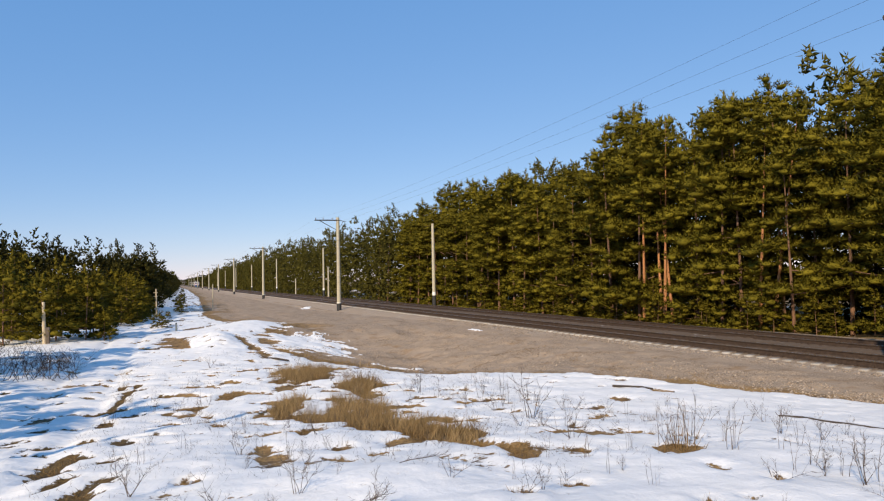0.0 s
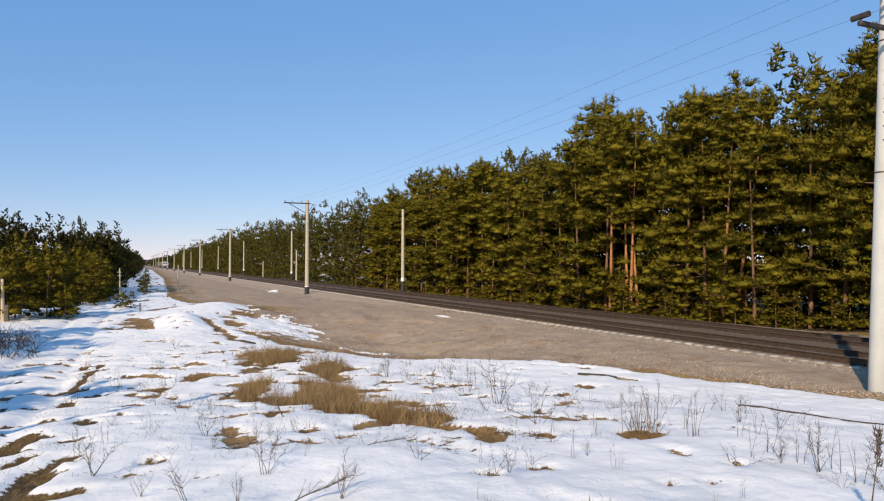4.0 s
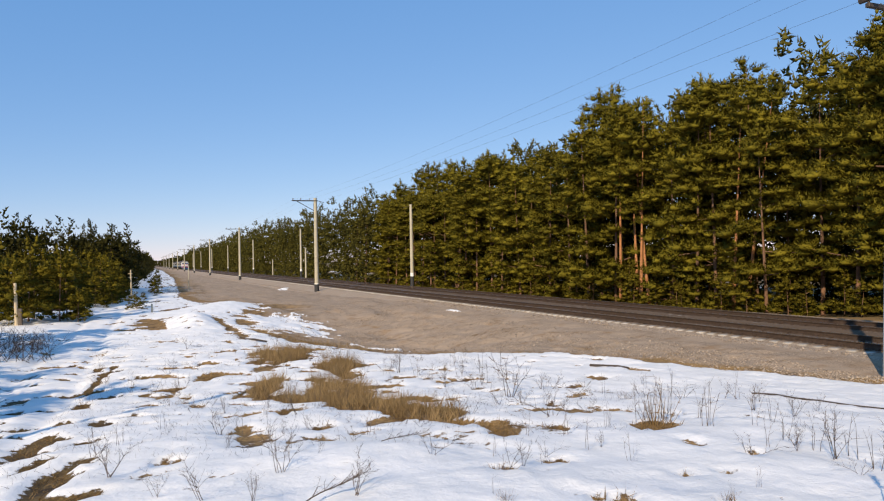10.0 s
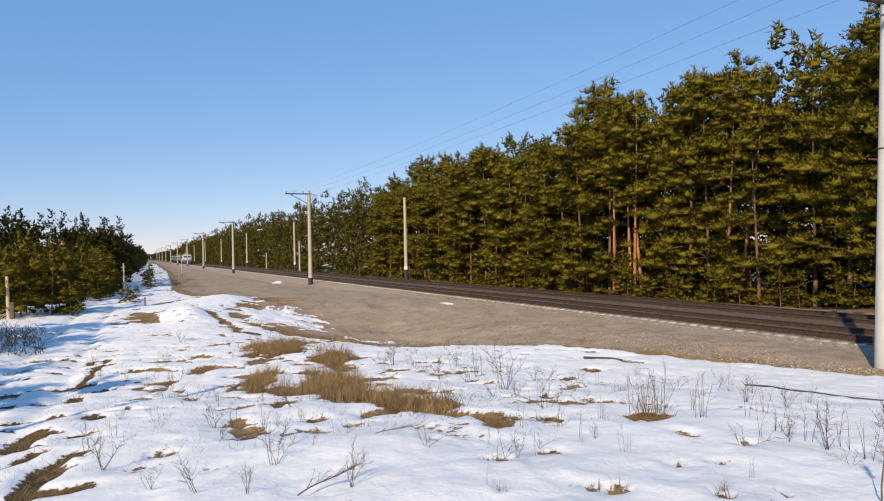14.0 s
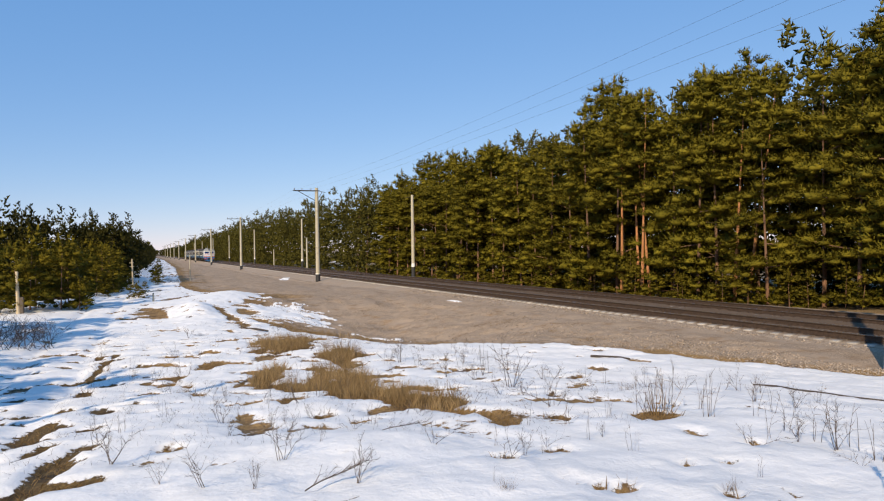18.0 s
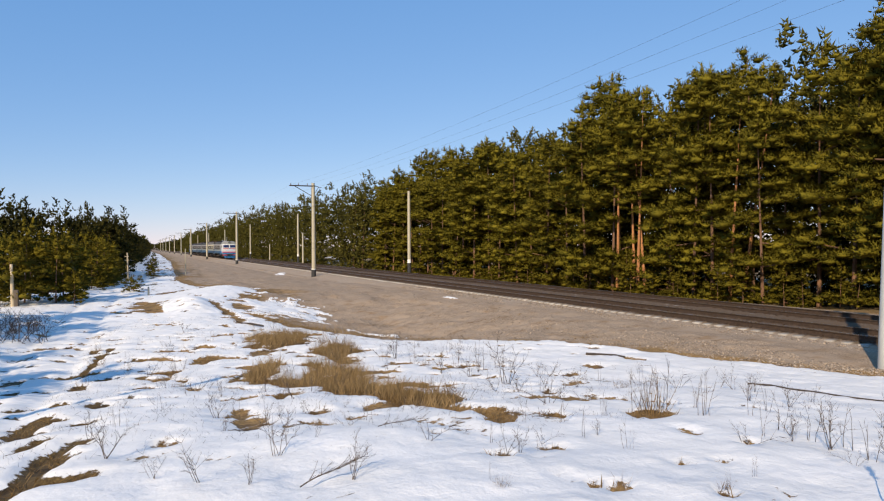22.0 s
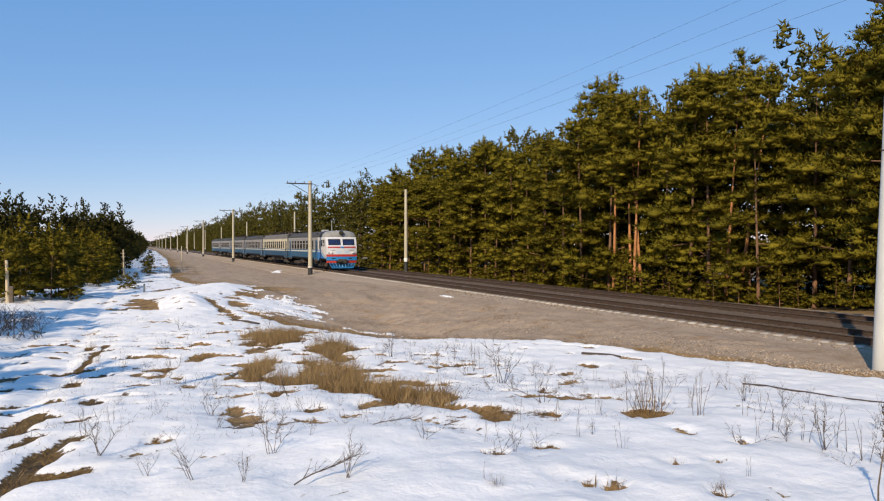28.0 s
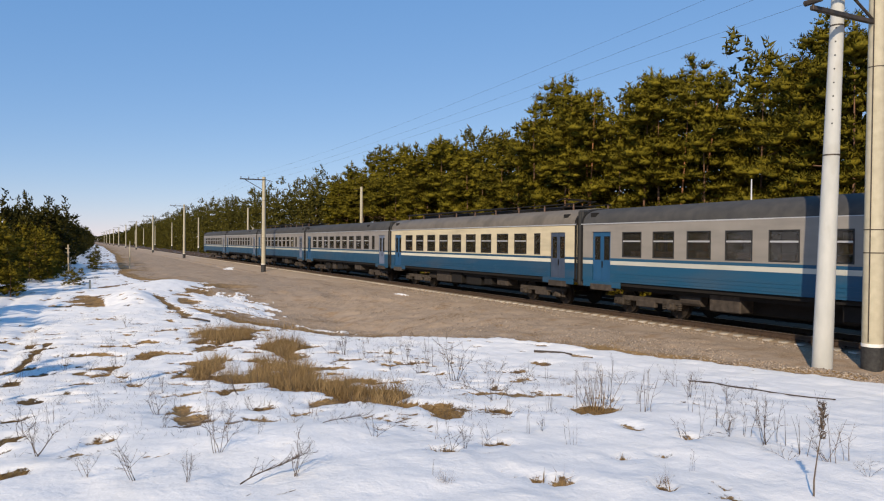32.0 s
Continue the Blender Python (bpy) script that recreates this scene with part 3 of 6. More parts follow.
build_track(TRACK_X, "near railway track with rusty rails on concrete sleepers", 6, 300, 500)
build_track(TRACK2_X, "far railway track with rusty rails on concrete sleepers", 8, 200, 300)


def tapered(z0, z1, r0, r1, n=18, rings=6, lean=(0, 0)):
    g = Geo()
    zs = [z0 + (z1 - z0) * i / rings for i in range(rings + 1)]
    return g.tube([(lean[0] * (z - z0), lean[1] * (z - z0), z) for z in zs], [r0 + (r1 - r0) * i / rings for i in range(rings + 1)], n)


MAST_Y = [10.2 + 63.45 * i for i in range(-1, 11)]
ARM_Z = 9.0


def insulator(g, x, y, z):
    g.tube([(x, y, z), (x, y, z + 0.22)], [0.02, 0.02], 6)
    for k in range(3):
        g.tube([(x, y, z + 0.05 + k * 0.06), (x, y, z + 0.075 + k * 0.06)], [0.07, 0.045], 10)


def build_mast():
    mast = thing("catenary_mast", "cream concrete railway mast with a black base and feeder crossarm", "mast", "masts beside the near track")
    part("shaft", tapered(-0.9, 9.35, 0.245, 0.17), CONCRETE, mast, smooth=True)
    part("painted_base", tapered(-0.9, 0.28, 0.252, 0.242, rings=2), TAR, mast, "black tarred base", True)
    part("white_ring", tapered(0.28, 0.36, 0.2425, 0.2415, rings=1), WHITE_BAND, mast, "white painted ring", True)
    for z in (2.5, 3.05, 6.9):
        part("band", tapered(z, z + 0.025, 0.242 - z * 0.0073, 0.242 - z * 0.0073, rings=1), STEEL, mast)
    arm = Geo()
    for dy in (-0.16, 0.16):
        arm.box((-2.45, dy - 0.03, ARM_Z), (0.25, dy + 0.03, ARM_Z + 0.09), 0.008)
    for x in (-2.4, -1.6, -0.8):
        arm.box((x - 0.03, -0.19, ARM_Z + 0.02), (x + 0.03, 0.19, ARM_Z + 0.07))
    crossarm = part("crossarm", arm, STEEL, mast, "dark steel crossarm")
    for x in (-2.35, -1.55, -0.6):
        g = Geo()
        insulator(g, x, 0, ARM_Z + 0.09)
        part("insulator", g, GLASS_INS, crossarm)
    part("brace", Geo().tube([(-1.95, 0, ARM_Z), (-0.16, 0, ARM_Z - 0.98)], [0.035, 0.035], 6), STEEL, mast)
    part("track_side_arm", Geo().tube([(0.1, 0, ARM_Z + 0.1), (0.95, 0, ARM_Z - 0.12)], [0.03, 0.025], 6), STEEL, mast)
    part("track_side_strut", Geo().tube([(0.15, 0, ARM_Z - 0.75), (0.6, 0, ARM_Z - 0.05)], [0.025, 0.025], 6), STEEL, mast)
    wire = Geo()
    wire.tube([(-0.245 + z * 0.006, -0.05, z) for z in (0.4, 3, 6, 8.8)], [0.013] * 4, 5)
    part("earth_wire", wire, STEEL, mast)
    return mast


mast = build_mast()
mast.location = (16.85, MAST_Y[0], 0)
masts = [copy_thing(mast, pose(16.85, y, 0, 0, 0, random.uniform(-3, 3))) for y in MAST_Y[1:]]
masts[0].location.y += 0.14


def add_lower_bracket(mast):
    part("lower_bracket", Geo().box((-2.35, -0.05, 7.92), (-0.1, 0.05, 8.02), 0.01), STEEL, mast, "lower steel bracket")
    g = Geo()
    g.tube([(-2.3, 0, 8.02), (-2.3, 0, 8.1)], [0.03, 0.03], 6)
    g.tube([(-2.3, -0.2, 8.12), (-2.3, 0.2, 8.12)], [0.07, 0.07], 8)
    part("clamp", g, STEEL, mast)


add_lower_bracket(masts[0])


def build_far_mast():
    m = thing("catenary_mast", "slim cream concrete mast with a white ring and black base", "mast", "masts beside the far track")
    part("shaft", tapered(-0.9, 8.95, 0.215, 0.15), CONCRETE, m, smooth=True)
    part("painted_base", tapered(-0.9, 0.75, 0.222, 0.212, rings=2), TAR, m, "black tarred base", True)
    part("white_ring", tapered(0.75, 1.15, 0.2125, 0.2095, rings=1), WHITE_BAND, m, "white painted ring", True)
    for z in (3.2, 5.0, 6.6):
        part("band", tapered(z, z + 0.03, 0.207 - z * 0.0064, 0.207 - z * 0.0064, rings=1), STEEL, m)
    part("short_arm", Geo().tube([(-0.1, 0, 8.75), (-0.9, 0, 8.6)], [0.03, 0.025], 6), STEEL, m)
    return m


far_mast = build_far_mast()
far_mast.location = (28.3, 75.6, 0)
for y in (136.8, 200.6, 263.5, 327, 390, 453):
    copy_thing(far_mast, pose(28.3, y, 0.1, 0, 0, random.uniform(-20, 20)))
copy_thing(far_mast, pose(28.3, 12.0, 0, 0, 0, 0))


def build_pole():
    pole = thing("utility_pole", "whitewashed leaning concrete pole with bolt holes and steel bands", "utility pole")
    pole.location = (15.75, 10.87, -0.6)
    lean = (0.022, -0.016)
    part("shaft", tapered(0, 10.2, 0.232, 0.135, lean=lean), WHITEWASH, pole, smooth=True)
    for i, z in enumerate((5.4, 8.45)):
        r = 0.232 - z * 0.0095 + 0.004
        part("band", Geo().tube([(lean[0] * z, lean[1] * z, z), (lean[0] * z, lean[1] * z, z + 0.035)], [r, r], 18), STEEL, pole, "rusty steel band")
    for i in range(9):
        z = 6.15 + i * 0.32
        r = 0.232 - z * 0.0095
        c = Vector((lean[0] * z, lean[1] * z, z))
        d = Vector((-0.86, -0.5, 0)).normalized()
        part("bolt_hole", Geo().tube([c + d * (r - 0.02), c + d * (r + 0.003)], [0.02, 0.02], 8), TAR, pole)
    g = Geo()
    g.tube([(0.28, -0.02, 6.4), (0.22, -0.02, 7.4), (0.27, -0.05, 8.3), (0.3, -0.03, 9.0)], [0.035, 0.04, 0.03, 0.03], 7)
    part("cable_tail", g, STEEL, pole, "dark hanging cable tail")
    part("cable_box", Geo().box((0.24, -0.14, 5.35), (0.40, 0.02, 5.55), 0.02), STEEL, pole)
    return pole


build_pole()


def build_wires():
    for x, z, sag in ((14.5, 9.15, 0.5), (15.3, 9.0, 0.5), (14.55, 8.12, 0.25)):
        pts = []
        for a, b in zip(MAST_Y[:6], MAST_Y[1:7]):
            pts += [(x, a + (b - a) * k / 14, z - 4 * sag * (k / 14) * (1 - k / 14)) for k in range(14)]
        g = Geo().tube(pts, [0.0032] * len(pts), 4, False)
        tagged(new("feeder_wire", g.mesh("feeder_wire", WIRE)), "thin dark overhead feeder wire sagging between masts", "wire", "feeder wires")


build_wires()


def small_post(x, y, h, r, lean=0.0, name="marker_post", label="short pale concrete marker post beside the track"):
    post = thing(name, label, "post", "trackside posts")
    post.location = (x, y, gz(x, y) - 0.3)
    part("post", tapered(0, h + 0.3, r, r * 0.75, 10, 3, (lean, 0)), CONCRETE, post, smooth=True)
    part("cap", tapered(h + 0.3, h + 0.36, r * 0.85, r * 0.5, 10, 1, (0, 0)) if not lean else Geo().tube([(lean * (h + 0.3), 0, h + 0.3), (lean * (h + 0.36), 0, h + 0.36)], [r * 0.8, r * 0.4], 10), TAR, post)
    return post


small_post(28.6, 133.9, 5.9, 0.17)
small_post(29.6, 177.0, 4.3, 0.15)


# ---- trees ----
def blade_soup(name, c, d, rng, length, wide, mat):
    """Loose triangular blades at c, pointing along d."""
    n = len(c)
    d = d / np.linalg.norm(d, axis=1)[:, None]
    w = np.cross(d, rng.randn(n, 3))
    w /= np.linalg.norm(w, axis=1)[:, None]
    ln = length * (0.6 + 0.7 * rng.rand(n))[:, None]
    wd = wide * (0.6 + 0.8 * rng.rand(n))[:, None]
    v = np.stack([c - w * wd, c + w * wd, c + d * ln], 1).reshape(-1, 3)
    return soup(name, v, np.arange(3 * n).reshape(-1, 3), mat)


def crown_pads(rng, height, crown_from, radius, whorl, per_whorl, young):
    """Whorls of branches and their flat pads of foliage: start, end, half width and half thickness of each pad."""
    pads = []
    z = crown_from
    while z < height - 0.8:
        t = (z - crown_from) / (height - crown_from)
        reach = radius * min(1.0, 0.72 + 1.0 * t) * max(0.05, 1 - t ** 1.8) ** 0.6
        turn = rng.rand() * 6.283
        for k in range(per_whorl):
            if rng.rand() < 0.17:
                continue
            a = turn + 6.283 * (k + rng.uniform(-0.3, 0.3)) / per_whorl
            length = max(0.3, reach * (0.5 + 0.62 * rng.rand()))
            rise = 0.55 * t - 0.06 + 0.20 * rng.randn()
            p0 = np.array([0, 0, z + rng.uniform(-0.45, 0.45)])
            d = np.array([math.cos(a), math.sin(a), rise])
            r = (0.27 + 0.24 * length) * (0.75 + 0.5 * rng.rand()) * (1.2 if t > 0.5 and not young else 1.0)
            pads.append((p0, p0 + d * length, r, 0.10 + rng.uniform(0.30, 0.5) * r))
            if t > 0.6 and rng.rand() < 0.5:
                q = p0 + d * length * 0.9 + np.array([0, 0, rng.uniform(0.25, 0.45)])
                pads.append((q - np.array([0, 0, 0.4]), q, 0.2, 0.27))
            if length > 1.2:
                for hand in (-1, 1):
                    if rng.rand() < 0.72:
                        side = np.array([-d[1], d[0], 0.15 * rng.randn()]) * hand
                        q = p0 + d * length * rng.uniform(0.5, 0.72) + side * length * rng.uniform(0.22, 0.4)
                        pads.append((p0 + d * length * 0.35, q, r * rng.uniform(0.6, 0.9), 0.08 + rng.uniform(0.28, 0.42) * r))
        z += whorl * (0.7 + 0.6 * rng.rand()) * (1.0 - 0.35 * t)
    for k in range(6):
        w = 0.04 + 0.07 * k
        p = np.array([rng.uniform(-w, w), rng.uniform(-w, w), height - 0.1 - 0.27 * k])
        pads.append((p - np.array([0, 0, 0.5]), p, 0.17 + 0.08 * k, 0.26))
    return pads


def ball():
    """A small round mesh for the woody heart of a needle pad."""
    bm = bmesh.new()
    bmesh.ops.create_icosphere(bm, subdivisions=1, radius=1)
    v = np.array([p.co[:] for p in bm.verts])
    f = np.array([[p.index for p in q.verts] for q in bm.faces])
    bm.free()
    return v, f


BALL_V, BALL_F = ball()
OCTA_V = np.array([(1, 0, 0), (0, 1, 0), (-1, 0, 0), (0, -1, 0), (0, 0, 1), (0, 0, -1)], float)
OCTA_F = np.array([(0, 1, 4), (1, 2, 4), (2, 3, 4), (3, 0, 4), (1, 0, 5), (2, 1, 5), (3, 2, 5), (0, 3, 5)])


def unit(a):
    return a / (np.linalg.norm(a, axis=1)[:, None] + 1e-9)


def pine_crown(rng, pads, density, length, wide, mat, rich=True):
    """Fine needle sprays bristling from the pads, round a dense lumpy heart; all are shaded softly by the pad's roundness."""
    vs, fs, ns, base = [], [], [], 0
    for p0, p1, r, thick in pads:
        n = max(9 if rich else 4, int(density * (r / 0.6) ** 1.8))
        out = p1 - p0
        out = out / (np.linalg.norm(out) + 1e-6)
        size = np.array([r, r, thick])
        clumps = [(p1 - out * r * 0.15, 1.0, n)]
        if rich and np.linalg.norm(p1 - p0) > 1.0:
            clumps.append((p1 - out * r * 1.1, 0.72, n // 2))
        for c, k, m in clumps:
            bv, bf = (BALL_V, BALL_F) if rich else (OCTA_V, OCTA_F)
            vs.append(c + bv * size * k * (0.52 if rich else 0.50) * rng.uniform(0.6, 1.25, (len(bv), 1)))
            ns.append(unit(bv / size))
            fs.append(bf + base)
            base += len(bv)
            q = unit(rng.randn(m, 3))
            q[:, 2] = np.where(q[:, 2] < -0.35, -q[:, 2], q[:, 2])
            at = c + q * size * k * rng.uniform(0.3, 1.0, (m, 1))
            nrm = unit(q / size)
            d = unit(unit(rng.randn(m, 3)) * 0.85 + q * 0.75 + out * 0.35 + np.array([0, 0, 0.35]))
            w = unit(np.cross(d, nrm + rng.randn(m, 3) * 0.5))
            flip = np.sum(np.cross(2 * w, d + w) * nrm, axis=1) < 0
            w[flip] *= -1
            ln = length * rng.uniform(0.55, 1.3, (m, 1))
            wd = wide * rng.uniform(0.6, 1.4, (m, 1))
            vs.append(np.stack([at - w * wd, at + w * wd, at + d * ln], 1).reshape(-1, 3))
            soft = unit(nrm * 0.8 + unit(rng.randn(m, 3)) * 0.45 + np.array([0, 0, 0.15]))
            ns.append(np.repeat(soft, 3, axis=0))
            fs.append(np.arange(3 * m).reshape(-1, 3) + base)
            base += 3 * m
    return soup("crown", np.concatenate(vs), np.concatenate(fs), mat, np.concatenate(ns))


def build_pine(seed, height, crown_from, radius, label, near=True, young=False, group="", bark=None):
    rng = np.random.RandomState(seed)
    tree = thing("pine_tree", label, "pine tree", group)
    bend = rng.uniform(-0.7, 0.7, 2)
    ts = (0, 0.15, 0.35, 0.55, 0.75, 0.9, 1)
    r0 = 0.0075 * height + 0.02
    pts = [(bend[0] * math.sin(2.5 * t) * 0.6 * t, bend[1] * math.sin(2.0 * t) * 0.6 * t, -0.3 + (height + 0.1) * t) for t in ts]
    part("trunk", Geo().tube(pts, [r0 * (1.12 - 1.09 * t ** 0.8) for t in ts], 9 if near else 5), bark or BARK, tree, "reddish-brown scaly trunk", True)
    # Rows behind get the darker copies, with shade already in the colour.
    mat = (NEEDLE_YOUNG if near else NEEDLE_YOUNG_SHADE) if young else (NEEDLE if near else NEEDLE_SHADE)
    if near:
        pads = crown_pads(rng, height, crown_from, radius, 1.12 if not young else 0.75, 5, young)
        part("crown", pine_crown(rng, pads, 92 if not young else 60, 0.19, 0.033, mat), mat, tree, "olive-green needle crown")
        for i in range(0, len(pads), 3):
            p0, p1, r, thick = pads[i]
            if np.linalg.norm((p1 - p0)[:2]) > 1.0:
                mid = (p0 + p1) / 2 - np.array([0, 0, 0.06])
                part("limb", Geo().tube([tuple(p0), tuple(mid), tuple(p1)], [0.045, 0.03, 0.012], 4, False), BARK, tree) if i % 12 == 0 else None
    else:
        pads = crown_pads(rng, height, crown_from, radius, 1.5, 4, young)
        part("crown", pine_crown(rng, pads, 9, 0.42, 0.095, mat, False), mat, tree, "olive-green needle crown")
    return tree


RIGHT = "dense pine wood behind the tracks"
LEFT = "young pine wood beside the service road"
EDGE_KINDS, KINDS, FAR_KINDS, YOUNG, FAR_YOUNG = [], [], [], [], []
for seed, (h, cf, r) in enumerate(((14.6, 0.5, 2.9), (13.4, 0.7, 2.8), (15.2, 1.0, 3.0), (12.4, 0.4, 2.6))):
    EDGE_KINDS.append(build_pine(100 + seed, h, cf, r, "tall Scots pine with olive-green foliage almost to the ground", group=RIGHT))
for seed, (h, cf, r) in enumerate(((16.0, 2.0, 2.8), (15.2, 2.6, 2.7), (16.6, 2.9, 2.9))):
    KINDS.append(build_pine(150 + seed, h, cf, r, "tall Scots pine with a reddish lower trunk", group=RIGHT))
BARE = [build_pine(180 + k, 15.4, 8.0 + 0.9 * k, 2.3, "Scots pine with a long bare orange trunk at the wood's edge", group=RIGHT, bark=BARK_ORANGE) for k in range(2)]
for seed, (h, cf, r) in enumerate(((16.2, 0.5, 2.9), (15.0, 0.4, 2.7), (16.8, 0.6, 3.0))):
    FAR_KINDS.append(build_pine(200 + seed, h, cf, r, "tall Scots pine with needle colour lowered for shade", False, group=RIGHT))
for seed, (h, cf, r) in enumerate(((5.4, 0.3, 1.8), (6.2, 0.3, 2.0), (4.6, 0.2, 1.6))):
    YOUNG.append(build_pine(300 + seed, h, cf, r, "bushy young pine with foliage to the ground", True, True, LEFT))
for seed, (h, cf, r) in enumerate(((7.0, 0.3, 2.2), (8.4, 0.6, 2.4))):
    FAR_YOUNG.append(build_pine(400 + seed, h, cf, r, "young pine with needle colour darkened for shade", False, True, LEFT))

used = set()


def plant(kinds, x, y, size):
    ob = random.choice(kinds)
    m = pose(x, y, float(base_height(x, y)) - 0.05, random.uniform(-2.5, 2.5), random.uniform(-2.5, 2.5), random.uniform(0, 360)) @ Matrix.Diagonal((size, size, size * random.uniform(0.95, 1.05), 1))
    if ob.name not in used:
        used.add(ob.name)
        ob.matrix_world = m
        return ob
    t = copy_thing(ob, Matrix())
    t.matrix_world = m
    return t


STAND = {"right": [], "left": []}


def far_plant(side, kinds, x, y, size):
    STAND[side].append((random.choice(kinds), x, y, gz(x, y) - 0.05, random.uniform(0, 6.283), size))


def join_stand(side, name, label, mat):
    vs, fs, ns, base, shades = [], [], [], 0, {}
    for ob, x, y, z, a, s in STAND[side]:
        me = next(c for c in ob.children if c.name.startswith("crown")).data
        v = np.empty(len(me.vertices) * 3, np.float32)
        me.vertices.foreach_get("co", v)
        v = v.reshape(-1, 3) * s
        if me.name not in shades:
            shades[me.name] = np.array([q.vector[:] for q in me.corner_normals])
        nor = shades[me.name]
        tri = np.empty(len(me.polygons) * 3, np.int32)
        me.loops.foreach_get("vertex_index", tri)
        own = np.zeros((len(v), 3))
        own[tri] = nor
        fs.append(tri.reshape(-1, 3) + base)
        base += len(v)
        c, n = math.cos(a), math.sin(a)
        vs.append(np.stack([v[:, 0] * c - v[:, 1] * n + x, v[:, 0] * n + v[:, 1] * c + y, v[:, 2] + z], 1))
        ns.append(np.stack([own[:, 0] * c - own[:, 1] * n, own[:, 0] * n + own[:, 1] * c, own[:, 2]], 1))
    tagged(new(name, soup(name, np.concatenate(vs), np.concatenate(fs), mat, np.concatenate(ns))), label, "woods", kind="stuff")


def wood_edge(y):
    return 33.6 + 1.8 * float(ss((y - 46) / 14)) - 1.2 * float(ss((y - 100) / 60))


def tallness(y):
    return float(np.interp(y, (0, 20, 25, 29, 32, 35, 40, 44, 48, 51, 54, 57, 62, 68, 77, 300), (0.96, 1.04, 1.05, 0.95, 1.01, 1.11, 1.05, 1.06, 1.14, 1.15, 1.02, 0.89, 0.93, 1.05, 1.09, 1.08)))


def right_wood():
    y = 9.0
    while y < 110:
        tall = tallness(y)
        for row in range(2):
            if row == 0 and (41.0 < y < 44.4 or 31.6 < y < 34.4):
                continue
            x = wood_edge(y) + row * 2.9 + random.uniform(-0.8, 0.8)
            kinds = EDGE_KINDS if row == 0 or random.random() < 0.35 else KINDS
            plant(kinds, x, y + random.uniform(-1.2, 1.2), tall * random.uniform(0.93, 1.02) * (1.0 if row else 0.97))
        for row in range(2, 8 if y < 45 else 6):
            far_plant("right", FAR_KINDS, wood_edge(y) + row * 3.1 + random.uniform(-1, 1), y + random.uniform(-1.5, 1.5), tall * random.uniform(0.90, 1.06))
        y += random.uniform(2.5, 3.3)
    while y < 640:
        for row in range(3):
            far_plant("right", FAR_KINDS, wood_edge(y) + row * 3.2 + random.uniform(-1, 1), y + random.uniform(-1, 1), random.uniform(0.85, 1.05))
        y += 3.4 + y * 0.006
    for x, y, s, lean in ((33.4, 44.2, 1.0, 2), (34.2, 43.1, 1.0, -3), (33.5, 42.0, 1.0, 3), (33.9, 33.6, 0.95, 4), (34.3, 33.0, 0.95, 9), (33.8, 41.4, 0.95, -5)):
        t = plant(BARE, x, y, s)
        t.matrix_world = pose(x, y, gz(x, y) - 0.05, lean, 0, 0) @ Matrix.Rotation(random.uniform(0, 6), 4, "Z") @ Matrix.Scale(s, 4)
    scrub = random.Random(77)
    y = 12.0
    while y < 75:
        plant(YOUNG, wood_edge(y) - 0.8 + scrub.uniform(-0.7, 0.5), y, scrub.uniform(0.32, 0.68))
        y += scrub.uniform(1.3, 2.8)


def left_edge(y):
    return float(np.interp(y, (30, 38, 46, 53, 60, 75, 93, 130, 175, 250, 400, 600), (-4.6, -3.9, -3.7, -3.8, -3.0, -2.5, -1.7, -0.9, 0.5, 2.0, 4.4, 7.5)))


def left_wood():
    """A clump beside the old post, a recess, a second clump, then taller pines along the road."""
    y = 43.0
    while y < 84:
        recess = 47.5 < y < 57
        size = 0.90 if y < 47.5 else 0.74
        for row in range(3):
            if recess and row < 2:
                continue
            x = left_edge(y) - row * 2.0 - random.uniform(0, 0.9) - (1.5 if recess else 0)
            plant(YOUNG, x, y + random.uniform(-1, 1), size * random.uniform(0.8, 1.12) * (0.88 if row == 0 else 1.0))
        # Back rows, also behind the recess, are dark by their shade-toned needles.
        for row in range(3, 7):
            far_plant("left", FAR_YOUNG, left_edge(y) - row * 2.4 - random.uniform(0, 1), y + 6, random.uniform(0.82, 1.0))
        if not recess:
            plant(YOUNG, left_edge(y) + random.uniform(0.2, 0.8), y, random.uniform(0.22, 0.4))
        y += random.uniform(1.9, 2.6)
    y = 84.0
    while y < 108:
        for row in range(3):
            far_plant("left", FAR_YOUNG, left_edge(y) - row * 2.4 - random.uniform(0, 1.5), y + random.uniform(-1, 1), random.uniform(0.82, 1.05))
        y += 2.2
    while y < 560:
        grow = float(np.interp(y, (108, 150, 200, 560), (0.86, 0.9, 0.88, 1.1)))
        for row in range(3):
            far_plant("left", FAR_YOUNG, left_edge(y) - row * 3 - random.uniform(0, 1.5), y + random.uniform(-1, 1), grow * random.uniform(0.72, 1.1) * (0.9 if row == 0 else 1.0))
        y += 3.0 + y * 0.008
    for x, y, s in ((-0.5, 54.0, 0.23), (0.0, 53.6, 0.2), (-0.95, 53.8, 0.2), (-0.4, 53.0, 0.17), (1.2, 85.0, 0.36), (1.7, 88.0, 0.3), (1.0, 92.0, 0.34), (1.5, 112.0, 0.4), (2.2, 128.0, 0.4), (2.6, 150.0, 0.4)):
        plant(YOUNG, x, y, s)


def roadside_pines():
    """Young pines nearer the road, whose shadows fall across it."""
    rng = random.Random(15)
    for k in range(9):
        y = 12 + k * 2.2
        plant(YOUNG, -7.2 - rng.uniform(0, 1.0) - 0.085 * y, y + rng.uniform(-0.8, 0.8), rng.uniform(0.95, 1.25))


